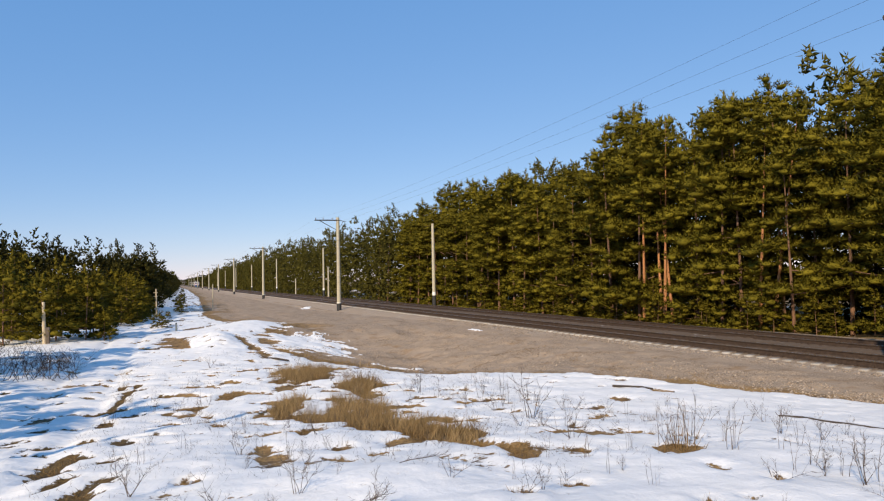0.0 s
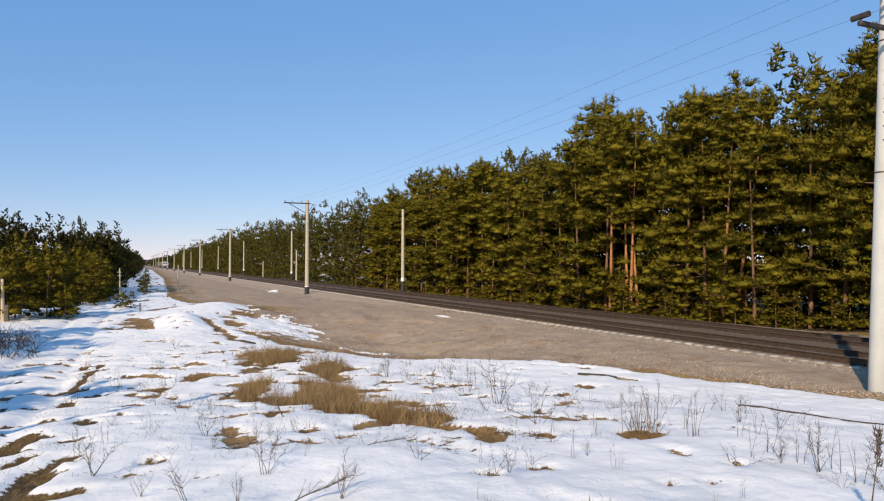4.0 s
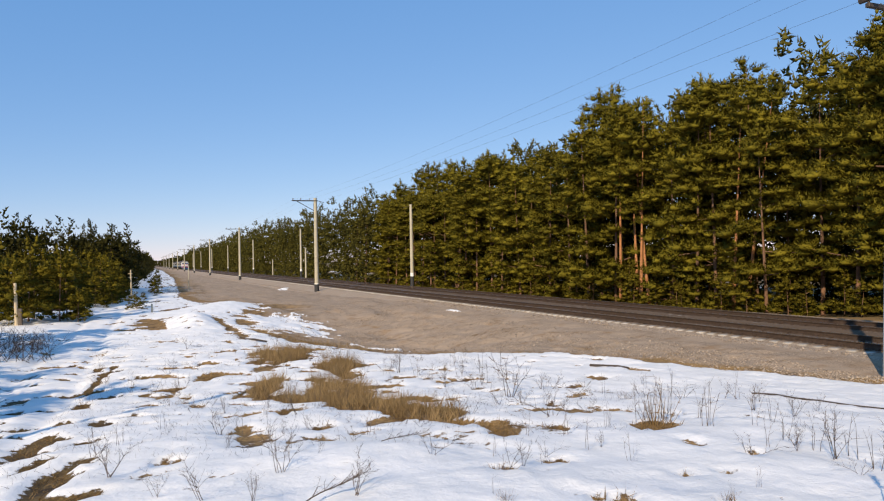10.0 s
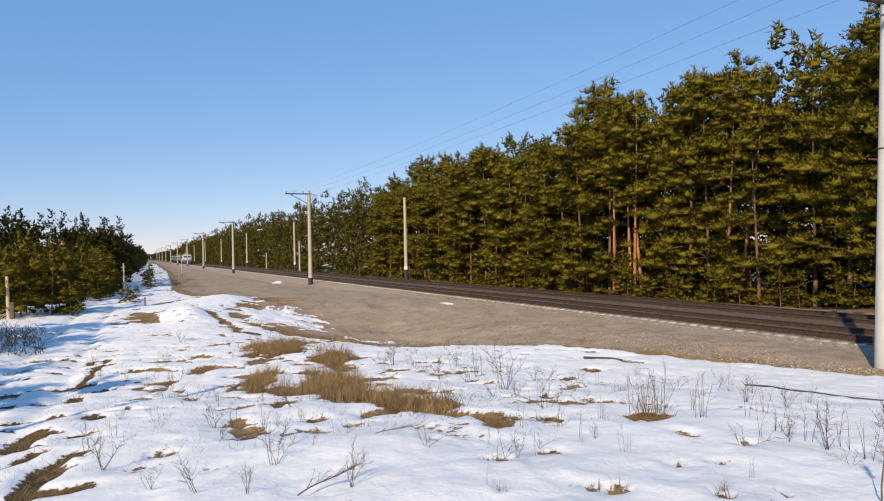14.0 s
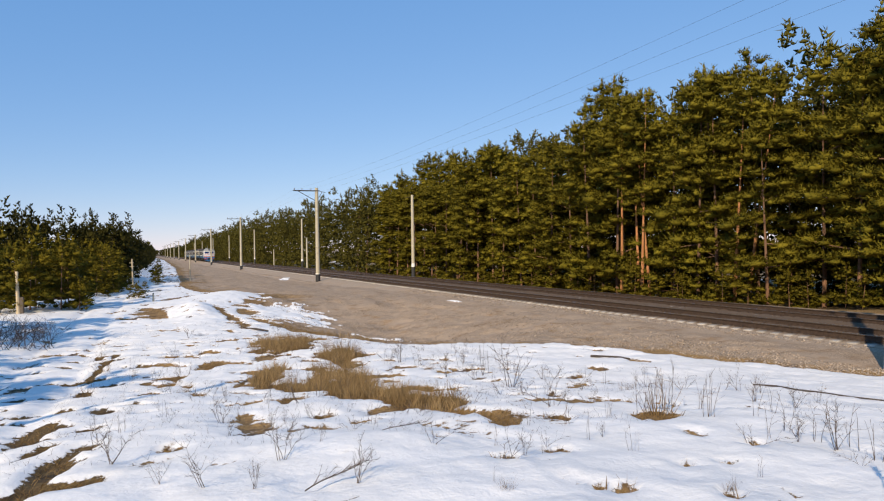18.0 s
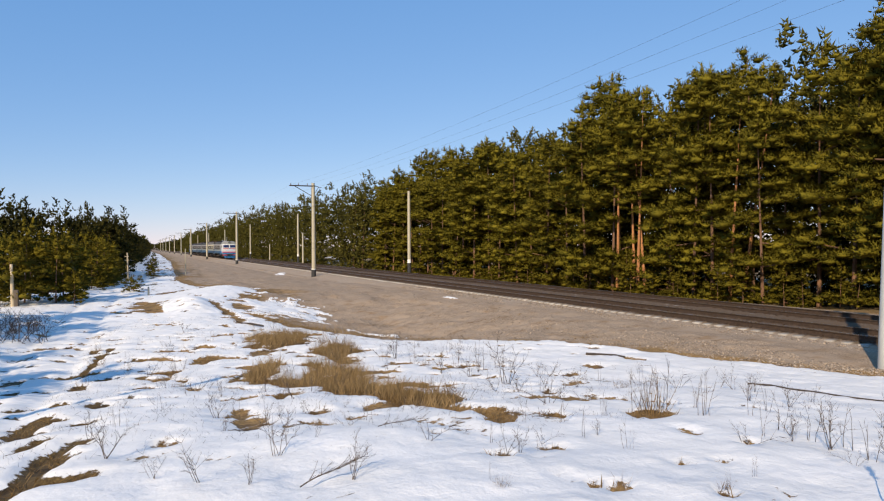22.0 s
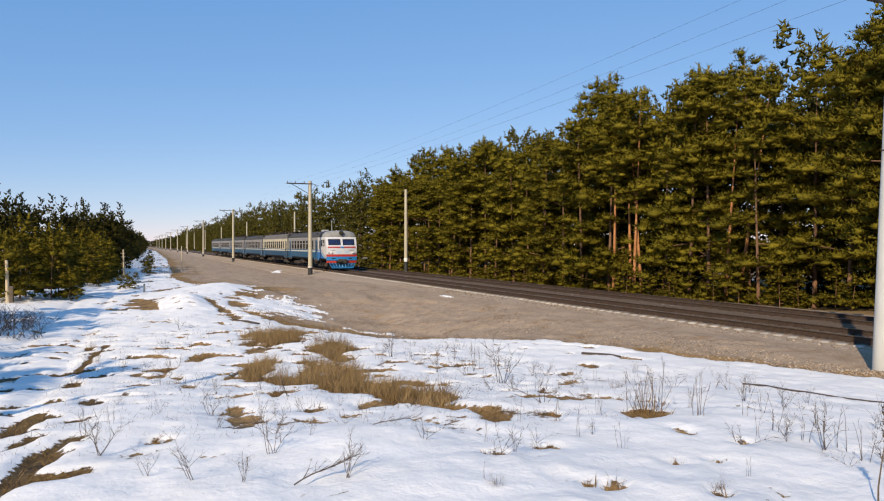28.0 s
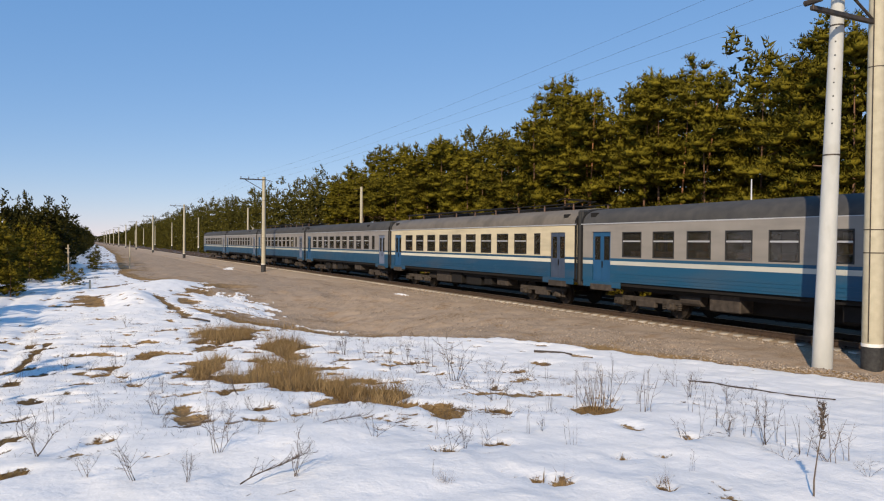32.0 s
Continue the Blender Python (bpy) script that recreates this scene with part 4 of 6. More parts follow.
right_wood()
left_wood()
roadside_pines()
# The rear rows take the pine needle colour with shade painted in.
join_stand("right", "far_pines", "pine stand behind the edge trees, shade put into its needle colour", NEEDLE_SHADE)
join_stand("left", "far_young_pines", "young pine stand along the road, shade put into its needle colour", NEEDLE_YOUNG_SHADE)
for ob in FAR_KINDS:
    plant([ob], wood_edge(122) + random.uniform(0, 2), 119 + 3 * FAR_KINDS.index(ob), 0.87)
for ob in FAR_YOUNG:
    plant([ob], left_edge(86) - 1, 85 + 3 * FAR_YOUNG.index(ob), 0.9)


def far_woods():
    """Where the line runs out between the woods."""
    rng = np.random.RandomState(9)
    n = 26000
    x = np.where(rng.rand(n) < 0.55, rng.uniform(34, 60, n), -rng.uniform(-6, 40, n))
    y = rng.uniform(560, 1500, n)
    k = n // 4
    x[:k], y[:k] = rng.uniform(-120, 160, k), rng.uniform(1450, 1560, k)
    z = -0.6 + 12.5 * rng.rand(n) ** 0.8 * (0.75 + 0.25 * vnoise(x * 0.3, y * 0.3, 2))
    tagged(new("far_woods", blade_soup("far_woods", np.stack([x, y, z], 1), rng.randn(n, 3), rng, 3.0, 0.9, NEEDLE_YOUNG_SHADE)), "distant dark pine woods closing the horizon", "woods", kind="stuff")


far_woods()


# ---- dead grass and weeds ----
def build_grass():
    """Matted dead grass on the bare patches and at the foot of the bank."""
    rng = np.random.RandomState(11)
    cs, ds = [], []
    for cx, cy, ux, uy, vx, vy in PATCHES:
        area = abs(ux * vy - vx * uy) * 3.14
        n = int(min(5200, 1300 * area + 60) * (1.0 if cy < 26 else 0.35) * (0.45 if cx < 0 else 1.0))
        a, r = rng.rand(n) * 6.283, np.sqrt(rng.rand(n)) * 1.3
        cs.append(np.stack([cx + (ux * np.cos(a) + vx * np.sin(a)) * r, cy + (uy * np.cos(a) + vy * np.sin(a)) * r], 1))
    n = 9000
    y = 17 + rng.rand(n) ** 1.2 * 40
    cs.append(np.stack([toe(y) + 0.2 + np.abs(rng.randn(n)) * 1.3, y], 1)[vnoise(y * 0.5, y * 0 + 3, 5) > 0.45])
    n = 9000
    cs.append(np.stack([rng.uniform(28.9, 33.5, n), 8 + rng.rand(n) ** 1.5 * 90], 1))
    for k in range(70):
        y = rng.uniform(15, 44)
        x = toe(y) + 0.6 + rng.rand() ** 1.5 * (14.2 - toe(y))
        n = int(rng.uniform(40, 150))
        cs.append(np.stack([x + rng.randn(n) * rng.uniform(0.15, 0.5), y + rng.randn(n) * rng.uniform(0.15, 0.4)], 1))
    p = np.concatenate(cs)
    p = p[(snow_cover(p[:, 0], p[:, 1]) < 0.55 + 0.4 * rng.rand(len(p)) ** 3)]
    n = len(p)
    lay = np.array([0.35, 0.2, 0.0])
    d = rng.randn(n, 3) * np.array([0.8, 0.8, 0.3]) + lay + np.array([0, 0, 0.45])
    c = np.stack([p[:, 0], p[:, 1], ground_height(p[:, 0], p[:, 1]) - 0.01], 1)
    tagged(new("dead_grass", blade_soup("dead_grass", c, d, rng, 0.11, 0.005, STRAW_DARK)), "matted straw-coloured dead grass on thawed patches", "grass", kind="stuff")
    cs = []
    for cx, cy, ux, uy, vx, vy in GOLDEN[:6]:
        n = int(520 * abs(ux * vy - vx * uy) * 3.14 + 60)
        a, r = rng.rand(n) * 6.283, np.sqrt(rng.rand(n)) * 1.1
        cs.append(np.stack([cx + (ux * np.cos(a) + vx * np.sin(a)) * r, cy + (uy * np.cos(a) + vy * np.sin(a)) * r], 1))
    n = 2000
    y = 18.5 + rng.rand(n) ** 1.2 * 18
    cs.append(np.stack([toe(y) + 0.1 + np.abs(rng.randn(n)) * 0.7, y], 1)[vnoise(y * 0.45, y * 0 + 8, 6) > 0.4])
    p = np.concatenate(cs)
    p = p[snow_cover(p[:, 0], p[:, 1]) < 0.6]
    d = rng.randn(len(p), 3) * np.array([0.45, 0.45, 0.2]) + np.array([0.1, 0.05, 0.9])
    c = np.stack([p[:, 0], p[:, 1], ground_height(p[:, 0], p[:, 1]) - 0.01], 1)
    tagged(new("standing_grass", blade_soup("standing_grass", c, d, rng, 0.31, 0.005, STRAW)), "golden dead grass standing on thawed patches and at the bank foot", "grass", kind="stuff")
    n = 13000
    x, y = rng.uniform(-1.6, 9, n), 6.5 + rng.rand(n) ** 1.1 * 24
    keep = (fbm(x * 0.6, y * 0.5, 51) > 0.47) & (x < toe(y))
    x, y = x[keep], y[keep]
    d = rng.randn(len(x), 3) * np.array([0.6, 0.6, 0.3]) + np.array([0, 0, 0.6])
    c = np.stack([x, y, ground_height(x, y)], 1)
    tagged(new("dead_stems", blade_soup("dead_stems", c, d, rng, 0.09, 0.0017, TWIG)), "thin dead stems poking through the snow crust", "grass", kind="stuff")


build_grass()

WEED_GROUP = "dry weeds standing in the snow"


def twig(g, rng, p, d, length, r, depth):
    n = 4
    pts, rad = [p], [r]
    for i in range(n):
        d = (d + Vector((rng.gauss(0, 0.10), rng.gauss(0, 0.10), rng.gauss(0, 0.06)))).normalized()
        p = p + d * (length / n)
        pts.append(p)
        rad.append(r * (1 - 0.75 * (i + 1) / n))
        if depth > 0 and i > 0:
            for k in range(2 if depth > 1 else rng.choice((0, 1, 2))):
                e = (d * 0.6 + Vector((rng.gauss(0, 0.6), rng.gauss(0, 0.6), rng.gauss(0.2, 0.3)))).normalized()
                twig(g, rng, p, e, length * rng.uniform(0.25, 0.45), r * 0.55, depth - 1)
    g.tube(pts, rad, 3, False)
    return p


def build_weed(kind, seed):
    """A dry weed one metre tall, to be scaled."""
    rng = random.Random(seed)
    names = {"A": ("dry_stalk", "thin grey-brown dry stalks standing in snow"), "B": ("dry_weed", "branching dead weed with fine twigs in snow"),
             "G": ("grass_tuft", "straw-coloured tuft of dead grass in snow"), "D": ("fallen_twig", "dead branched twig lying on the snow"), "T": ("tall_stalk", "tall dead seed-head stalk standing in snow")}
    name, label = names[kind]
    w = thing(name, label, "weed", WEED_GROUP)
    if kind == "A":
        for k in range(rng.choice((2, 3, 3))):
            g = Geo()
            twig(g, rng, Vector((rng.uniform(-0.12, 0.12), rng.uniform(-0.12, 0.12), -0.05)), Vector((rng.gauss(0, 0.1), rng.gauss(0, 0.1), 1)), rng.uniform(0.75, 1.05), 0.009, 1)
            part("stalk", g, TWIG, w)
    elif kind == "B":
        for k in range(rng.choice((4, 5, 6))):
            g = Geo()
            twig(g, rng, Vector((rng.uniform(-0.1, 0.1), rng.uniform(-0.1, 0.1), -0.05)), Vector((rng.gauss(0, 0.45), rng.gauss(0, 0.45), 0.9)), rng.uniform(0.6, 1.0), 0.010, 2)
            part("stem", g, TWIG, w)
    elif kind == "D":
        g = Geo()
        pts = [Vector((0.16 * i, 0.03 * math.sin(i * 0.9), 0.03 + 0.028 * i - 0.0015 * i * i)) for i in range(9)]
        g.tube(pts, [0.013 - 0.0012 * i for i in range(9)], 4, False)
        part("stem", g, TWIG, w)
        for i in range(2, 9):
            for k in range(5):
                h = Geo()
                d = Vector((0.8, rng.gauss(0, 0.5), rng.uniform(0.0, 0.6))).normalized()
                twig(h, rng, pts[i] - Vector((rng.uniform(0, 0.15), 0, 0.004)), d, rng.uniform(0.12, 0.28), 0.005, 1)
                part("side_twig", h, TWIG, w)
    elif kind == "T":
        g = Geo()
        end = twig(g, rng, Vector((0, 0, -0.05)), Vector((0.02, 0, 1)), 0.82, 0.010, 0)
        part("stalk", g, TWIG, w)
        r2 = np.random.RandomState(seed)
        c = np.array(end) + np.stack([r2.randn(160) * 0.012, r2.randn(160) * 0.012, r2.uniform(-0.22, 0.10, 160)], 1)
        part("seed_head", blade_soup("seed_head", c, r2.randn(160, 3) * np.array([0.6, 0.6, 0.4]) + np.array([0, 0, 0.8]), r2, 0.05, 0.006, TWIG), TWIG, w)
    else:
        r2 = np.random.RandomState(seed)
        n = 48
        c = np.stack([r2.randn(n) * 0.14, r2.randn(n) * 0.16, np.full(n, -0.03)], 1)
        d = np.stack([c[:, 0] * 1.6 + r2.randn(n) * 0.25, c[:, 1] * 1.6 + r2.randn(n) * 0.25, np.full(n, 0.9)], 1)
        part("sward", blade_soup("sward", c, d, r2, 0.75, 0.006, STRAW_DARK), STRAW_DARK, w)
    return w


STALKS_BY_BANK = [
    ("G", 5.95, 7.18, 0.65),
    ("A", 6.23, 6.64, 0.52),
    ("A", 6.22, 6.54, 0.48),
    ("B", 5.48, 5.23, 0.34),
    ("A", 6.38, 5.61, 0.35),
    ("A", 6.29, 5.16, 0.36),
    ("B", 6.12, 4.79, 0.39),
    ("A", 6.44, 4.85, 0.46),
    ("A", 6.06, 4.32, 0.39),
    ("B", 6.00, 4.07, 0.30),
    ("A", 5.96, 3.98, 0.42),
    ("T", 4.79, 3.34, 0.78),
    ("G", 3.85, 3.88, 0.12),
    ("A", 4.46, 4.18, 0.18),
    ("B", 6.13, 11.35, 0.77),
    ("A", 6.85, 13.90, 0.68),
    ("A", 6.75, 15.07, 0.59),
    ("B", 5.81, 16.56, 0.55),
    ("B", 5.63, 16.93, 0.56),
    ("B", 4.93, 8.04, 0.52),
]
STALKS_IN_FIELD = [
    ("A", 3.04, 5.97, 0.21),
    ("G", 5.82, 14.59, 0.25),
    ("B", 6.65, 9.90, 0.43),
    ("D", 2.20, 6.85, 0.34),
    ("G", 2.31, 4.38, 0.14),
    ("B", 1.46, 5.10, 0.29),
    ("A", 4.05, 5.29, 0.26),
    ("G", 5.22, 20.34, 0.65),
    ("G", 5.43, 19.90, 0.64),
    ("G", 5.02, 20.84, 0.58),
    ("B", 1.09, 6.24, 0.36),
    ("B", 0.07, 6.03, 0.22),
    ("B", 0.38, 5.64, 0.33),
    ("D", 1.04, 5.08, 0.48),
    ("B", 0.71, 5.31, 0.20),
    ("B", 0.84, 8.05, 0.18),
    ("B", 0.78, 20.70, 0.37),
    ("G", -1.11, 16.22, 0.33),
    ("G", -1.14, 22.13, 0.38),
    ("G", 0.24, 7.73, 0.07),
]
LATE_STALKS = [
    ("A", 5.76, 7.27, 0.51),
    ("A", 6.12, 7.20, 0.62),
    ("A", 5.96, 7.34, 0.44),
    ("B", 5.76, 13.61, 0.41),
    ("B", 6.05, 12.85, 0.45),
    ("A", 5.83, 15.48, 0.52),
    ("A", 5.92, 9.78, 0.36),
    ("G", 7.20, 9.40, 0.23),
    ("B", 6.22, 5.36, 0.24),
    ("A", 7.06, 5.60, 0.39),
    ("B", 5.77, 4.30, 0.21),
    ("A", 6.25, 4.05, 0.31),
    ("G", -0.95, 19.17, 0.40),
    ("B", 1.17, 11.64, 0.22),
    ("B", 0.26, 9.58, 0.17),
    ("A", 6.76, 6.38, 0.35),
    ("B", 4.27, 6.02, 0.15),
    ("B", 1.53, 6.69, 0.13),
    ("B", 3.17, 8.77, 0.15),
    ("B", 5.79, 3.56, 0.18),
]
WEEDS = STALKS_BY_BANK + STALKS_IN_FIELD + LATE_STALKS
WEED_KINDS = {k: [build_weed(k, 70 + ord(k) * 7 + i) for i in range(n)] for k, n in (("A", 4), ("B", 5), ("G", 3), ("D", 2), ("T", 1))}
taken = set()


def put_weed(kind, x, y, h, stretch=1.0):
    ob = random.choice(WEED_KINDS[kind])
    m = pose(x, y, gz(x, y), 0, 0, random.uniform(0, 360) if kind != "D" else random.uniform(-10, 30)) @ Matrix.Diagonal((h * stretch, h * stretch, h, 1))
    if ob.name not in taken:
        taken.add(ob.name)
        ob.matrix_world = m
    else:
        copy_thing(ob, Matrix()).matrix_world = m


for kind, x, y, h in WEEDS:
    put_weed(kind, x, y, h * 1.05)
    if kind == "G":
        put_weed("A", x + random.uniform(-0.15, 0.15), y + random.uniform(-0.2, 0.2), h * random.uniform(0.8, 1.2))
scatter = random.Random(31)
for cx, cy, ux, uy, vx, vy in (GOLDEN[0], GOLDEN[1], GOLDEN[3], GOLDEN[4], GOLDEN[3], GOLDEN[5]):
    for k in range(4):
        a, b = scatter.uniform(-0.8, 0.8), scatter.uniform(-0.8, 0.8)
        put_weed("G", cx + ux * a + vx * b, cy + uy * a + vy * b, scatter.uniform(0.28, 0.5))
for k in range(190):
    x, y = scatter.uniform(-0.8, 9.5), 5.2 + scatter.random() ** 1.3 * 20
    if x < float(toe(y)) - 0.3 and not (x < 2.2 and y < 7):
        put_weed(scatter.choice("ABBBA"), x, y, scatter.uniform(0.12, 0.42))
for kind in WEED_KINDS:
    for ob in WEED_KINDS[kind]:
        if ob.name not in taken:
            taken.add(ob.name)
            x, y = scatter.uniform(2, 8), scatter.uniform(9, 16)
            ob.matrix_world = pose(x, y, gz(x, y)) @ Matrix.Diagonal((0.3, 0.3, 0.3, 1))


def build_shrub(x, y, size, seed):
    """A dark leafless shrub."""
    rng = random.Random(seed)
    s = thing("shrub", "dark leafless shrub beside the snowy road", "shrub")
    s.location = (x, y, gz(x, y) - 0.05)
    for k in range(34):
        g = Geo()
        twig(g, rng, Vector((rng.uniform(-1.1, 1.1) * size, rng.uniform(-0.8, 0.8) * size, 0)), Vector((rng.gauss(0, 0.5), rng.gauss(0, 0.5), 0.9)), rng.uniform(0.7, 1.25) * size, 0.011, 2)
        part("stem", g, DARK_TWIG, s)
    return s


DARK_TWIG = surf("dark_shrub_twig", (0.035, 0.028, 0.024), (0.07, 0.055, 0.045), 20, 0.9, 0.0, island=0.3)
build_shrub(-4.9, 25.6, 0.95, 5)
build_shrub(-6.0, 27.5, 1.05, 6)
build_shrub(-4.0, 27.8, 0.6, 7)
build_shrub(-3.5, 25.3, 0.8, 8)


def build_road_post(x, y, h, r, arms, label, mat):
    p = thing("roadside_pole", label, "pole", "old poles beside the service road")
    p.location = (x, y, gz(x, y) - 0.2)
    part("shaft", tapered(0, h + 0.2, r, r * 0.7, 10, 4, (-0.02, 0)), mat, p, smooth=True)
    for z in arms:
        part("crossarm", Geo().box((-0.30, -0.03, z), (0.10, 0.03, z + 0.06), 0.01), OLD_WOOD, p)
    return p


build_road_post(-1.0, 75.0, 2.8, 0.09, (2.25, 2.6), "thin weathered wooden pole with two crossarms", OLD_WOOD)
build_road_post(-4.2, 112.0, 6.4, 0.12, (), "old wooden pole among young pines", OLD_WOOD)
build_road_post(-3.0, 165.0, 6.2, 0.12, (), "old wooden pole among young pines", OLD_WOOD)
stub = build_road_post(-5.9, 41.4, 2.15, 0.10, (), "broken pale wooden post strapped to a concrete stub", OLD_WOOD)
part("concrete_stub", Geo().box((0.06, -0.12, 0), (0.26, 0.10, 1.05), 0.03), SLEEPER, stub, "grey concrete stub")
small_post(0.5, 47.0, 0.45, 0.07)
small_post(5.2, 92.0, 3.2, 0.07)
# Added outside the view on the left; only its shadow reaches the snow.
build_road_post(-7.8, 6.4, 7.2, 0.11, (6.4,), "unseen wooden pole left of the view, added for its shadow", OLD_WOOD)


def build_stick(points, r, label):
    """A long dead branch lying on the snow."""
    st = thing("fallen_branch", label, "branch")
    part("stem", Geo().tube([(x, y, gz(x, y) + r * 0.7) for x, y in points], [r * (1 - 0.5 * i / len(points)) for i in range(len(points))], 6), DARK_TWIG, st)


build_stick([(9.9, 9.4), (10.05, 9.05), (10.0, 8.6), (10.05, 8.2), (10.2, 7.75), (10.42, 7.4), (10.5, 7.0)], 0.018, "long dark dead branch lying on the snow")
build_stick([(10.7, 15.5), (10.9, 15.2), (11.1, 14.85), (11.25, 14.6)], 0.035, "dark dead branch lying near the bank foot")
build_stick([(3.6, 28.1), (3.9, 27.8), (4.3, 27.3)], 0.05, "dark rotten log half sunk in snow")


# ---- train ----
def livery(name, upper, blue, stripe, slant=False):
    """Body paint in bands by height; on the leading car the stripe falls towards the nose."""
    m = surf(name, upper, tuple(c * 0.93 for c in upper), 2.5, 0.42, 0.04, stretch=(1, 1, 0.5), spec=0.25)
    n, l = m.node_tree.nodes, m.node_tree.links
    p = n["Principled BSDF"]
    tc = n.new("ShaderNodeTexCoord")
    sep = n.new("ShaderNodeSeparateXYZ")
    l.new(tc.outputs["Object"], sep.inputs[0])

    def math_node(op, a, b):
        x = n.new("ShaderNodeMath")
        x.operation = op
        for sock, v in ((x.inputs[0], a), (x.inputs[1], b)):
            if isinstance(v, (int, float)):
                sock.default_value = v
            else:
                l.new(v, sock)
        return x.outputs[0]

    h = sep.outputs[2]
    if slant:
        h = math_node("ADD", h, math_node("MULTIPLY", math_node("MAXIMUM", math_node("SUBTRACT", -7.55, sep.outputs[1]), 0.0), 0.37))
    col = p.inputs["Base Color"].links[0].from_socket
    dirt = n.new("ShaderNodeTexNoise")
    dirt.inputs["Scale"].default_value, dirt.inputs["Detail"].default_value = 1.3, 6
    mp = n.new("ShaderNodeMapping")
    mp.inputs["Scale"].default_value = (1, 0.35, 2.2)
    l.new(tc.outputs["Object"], mp.inputs[0]), l.new(mp.outputs[0], dirt.inputs[0])
    fresh = None
    if slant:
        fresh = math_node("LESS_THAN", sep.outputs[1], -6.35)
        x = n.new("ShaderNodeMix")
        x.data_type, x.blend_type = "RGBA", "MULTIPLY"
        l.new(fresh, x.inputs[0])
        l.new(col, x.inputs[6])
        x.inputs[7].default_value = (2.0, 2.08, 2.22, 1)
        col = x.outputs[2]
    edges = [(1.88, blue, 0), (2.03, stripe, 1), (2.13, blue, 0)]
    for z, c, kind in edges[::-1]:
        x = n.new("ShaderNodeMix")
        x.data_type = "RGBA"
        l.new(math_node("LESS_THAN", h, z), x.inputs[0])
        l.new(col, x.inputs[6])
        x.inputs[7].default_value = (*c, 1)
        if fresh is not None and kind == 0:
            y = n.new("ShaderNodeMix")
            y.data_type = "RGBA"
            l.new(fresh, y.inputs[0])
            y.inputs[6].default_value, y.inputs[7].default_value = (*c, 1), (0.016, 0.145, 0.39, 1)
            l.new(y.outputs[2], x.inputs[7])
        col = x.outputs[2]
    x = n.new("ShaderNodeMix")
    x.data_type = "RGBA"
    r = n.new("ShaderNodeMapRange")
    r.inputs[1].default_value, r.inputs[2].default_value, r.inputs[3].default_value, r.inputs[4].default_value = 0.45, 0.75, 0.0, 0.28
    l.new(dirt.outputs[0], r.inputs[0])
    l.new(r.outputs[0], x.inputs[0])
    l.new(col, x.inputs[6])
    x.inputs[7].default_value = (0.09, 0.085, 0.08, 1)
    col = x.outputs[2]
    l.new(col, p.inputs["Base Color"])
    return m


BLUE, DEEP_BLUE = (0.013, 0.062, 0.122), (0.012, 0.058, 0.118)
PAINT_HEAD = livery("white_blue_paint", (0.255, 0.236, 0.212), (0.014, 0.072, 0.140), (0.46, 0.46, 0.41), True)
PAINT_WHITE = livery("dull_white_blue_paint", (0.26, 0.24, 0.22), BLUE, (0.43, 0.43, 0.37))
PAINT_CREAM = livery("cream_blue_paint", (0.57, 0.50, 0.345), DEEP_BLUE, (0.62, 0.60, 0.50))
DOOR_BLUE = surf("door_blue_paint", (0.012, 0.065, 0.15), (0.017, 0.08, 0.18), 3, 0.45, 0.05, spec=0.4)
DOOR_DULL = surf("door_dull_paint", (0.035, 0.05, 0.085), (0.05, 0.07, 0.11), 3, 0.5, 0.05, spec=0.4)
DOOR_GREY = surf("door_grey_paint", (0.10, 0.13, 0.20), (0.14, 0.17, 0.24), 3, 0.5, 0.05, spec=0.4)
ROOF_GREY = surf("roof_grey_paint", (0.043, 0.043, 0.044), (0.068, 0.066, 0.063), 3, 0.85, 0.08, (0.042, 0.042, 0.042), 0.7, 0.4)
ROOF_CREAM = surf("dusty_roof_paint", (0.12, 0.105, 0.085), (0.16, 0.14, 0.115), 3, 0.65, 0.08, (0.085, 0.075, 0.06), 0.7, 0.4)
ROOF_NOSE = surf("nose_roof_paint", (0.22, 0.22, 0.205), (0.28, 0.28, 0.26), 3, 0.5, 0.06)
UNDER = surf("grimy_underframe", (0.006, 0.0055, 0.005), (0.014, 0.012, 0.011), 6, 0.85, 0.3)
GRIME = surf("dusty_brown_grime", (0.028, 0.023, 0.019), (0.07, 0.057, 0.047), 5, 0.85, 0.3, rand=0.2)
WHEEL_STEEL = surf("wheel_steel", (0.025, 0.02, 0.017), (0.05, 0.04, 0.03), 6, 0.6, 0.1, metal=0.5)
RUBBER = surf("black_rubber", (0.018, 0.018, 0.018), (0.03, 0.03, 0.03), 9, 0.7, 0.1)
FRAME_GREY = surf("window_frame_grey", (0.42, 0.42, 0.42), (0.5, 0.5, 0.5), 9, 0.4, 0.0, metal=0.3)
NOSE_WHITE = surf("nose_white_paint", (0.54, 0.55, 0.57), (0.60, 0.61, 0.63), 3, 0.35, 0.03, spec=0.5)
RED = surf("red_paint", (0.36, 0.024, 0.02), (0.44, 0.04, 0.03), 4, 0.4, 0.03, spec=0.45)
BRIGHT_BLUE = surf("bright_blue_paint", (0.02, 0.17, 0.42), (0.03, 0.21, 0.48), 4, 0.4, 0.03, spec=0.45)
PALE_BLUE = surf("pale_blue_lettering", (0.36, 0.50, 0.66), (0.42, 0.56, 0.70), 6, 0.5, 0.0)
SEAT_TAN = surf("seat_brown_vinyl", (0.20, 0.13, 0.08), (0.27, 0.18, 0.11), 5, 0.6, 0.1)
CURTAIN = surf("blue_cab_lining", (0.03, 0.06, 0.30), (0.04, 0.08, 0.40), 6, 0.8, 0.1)


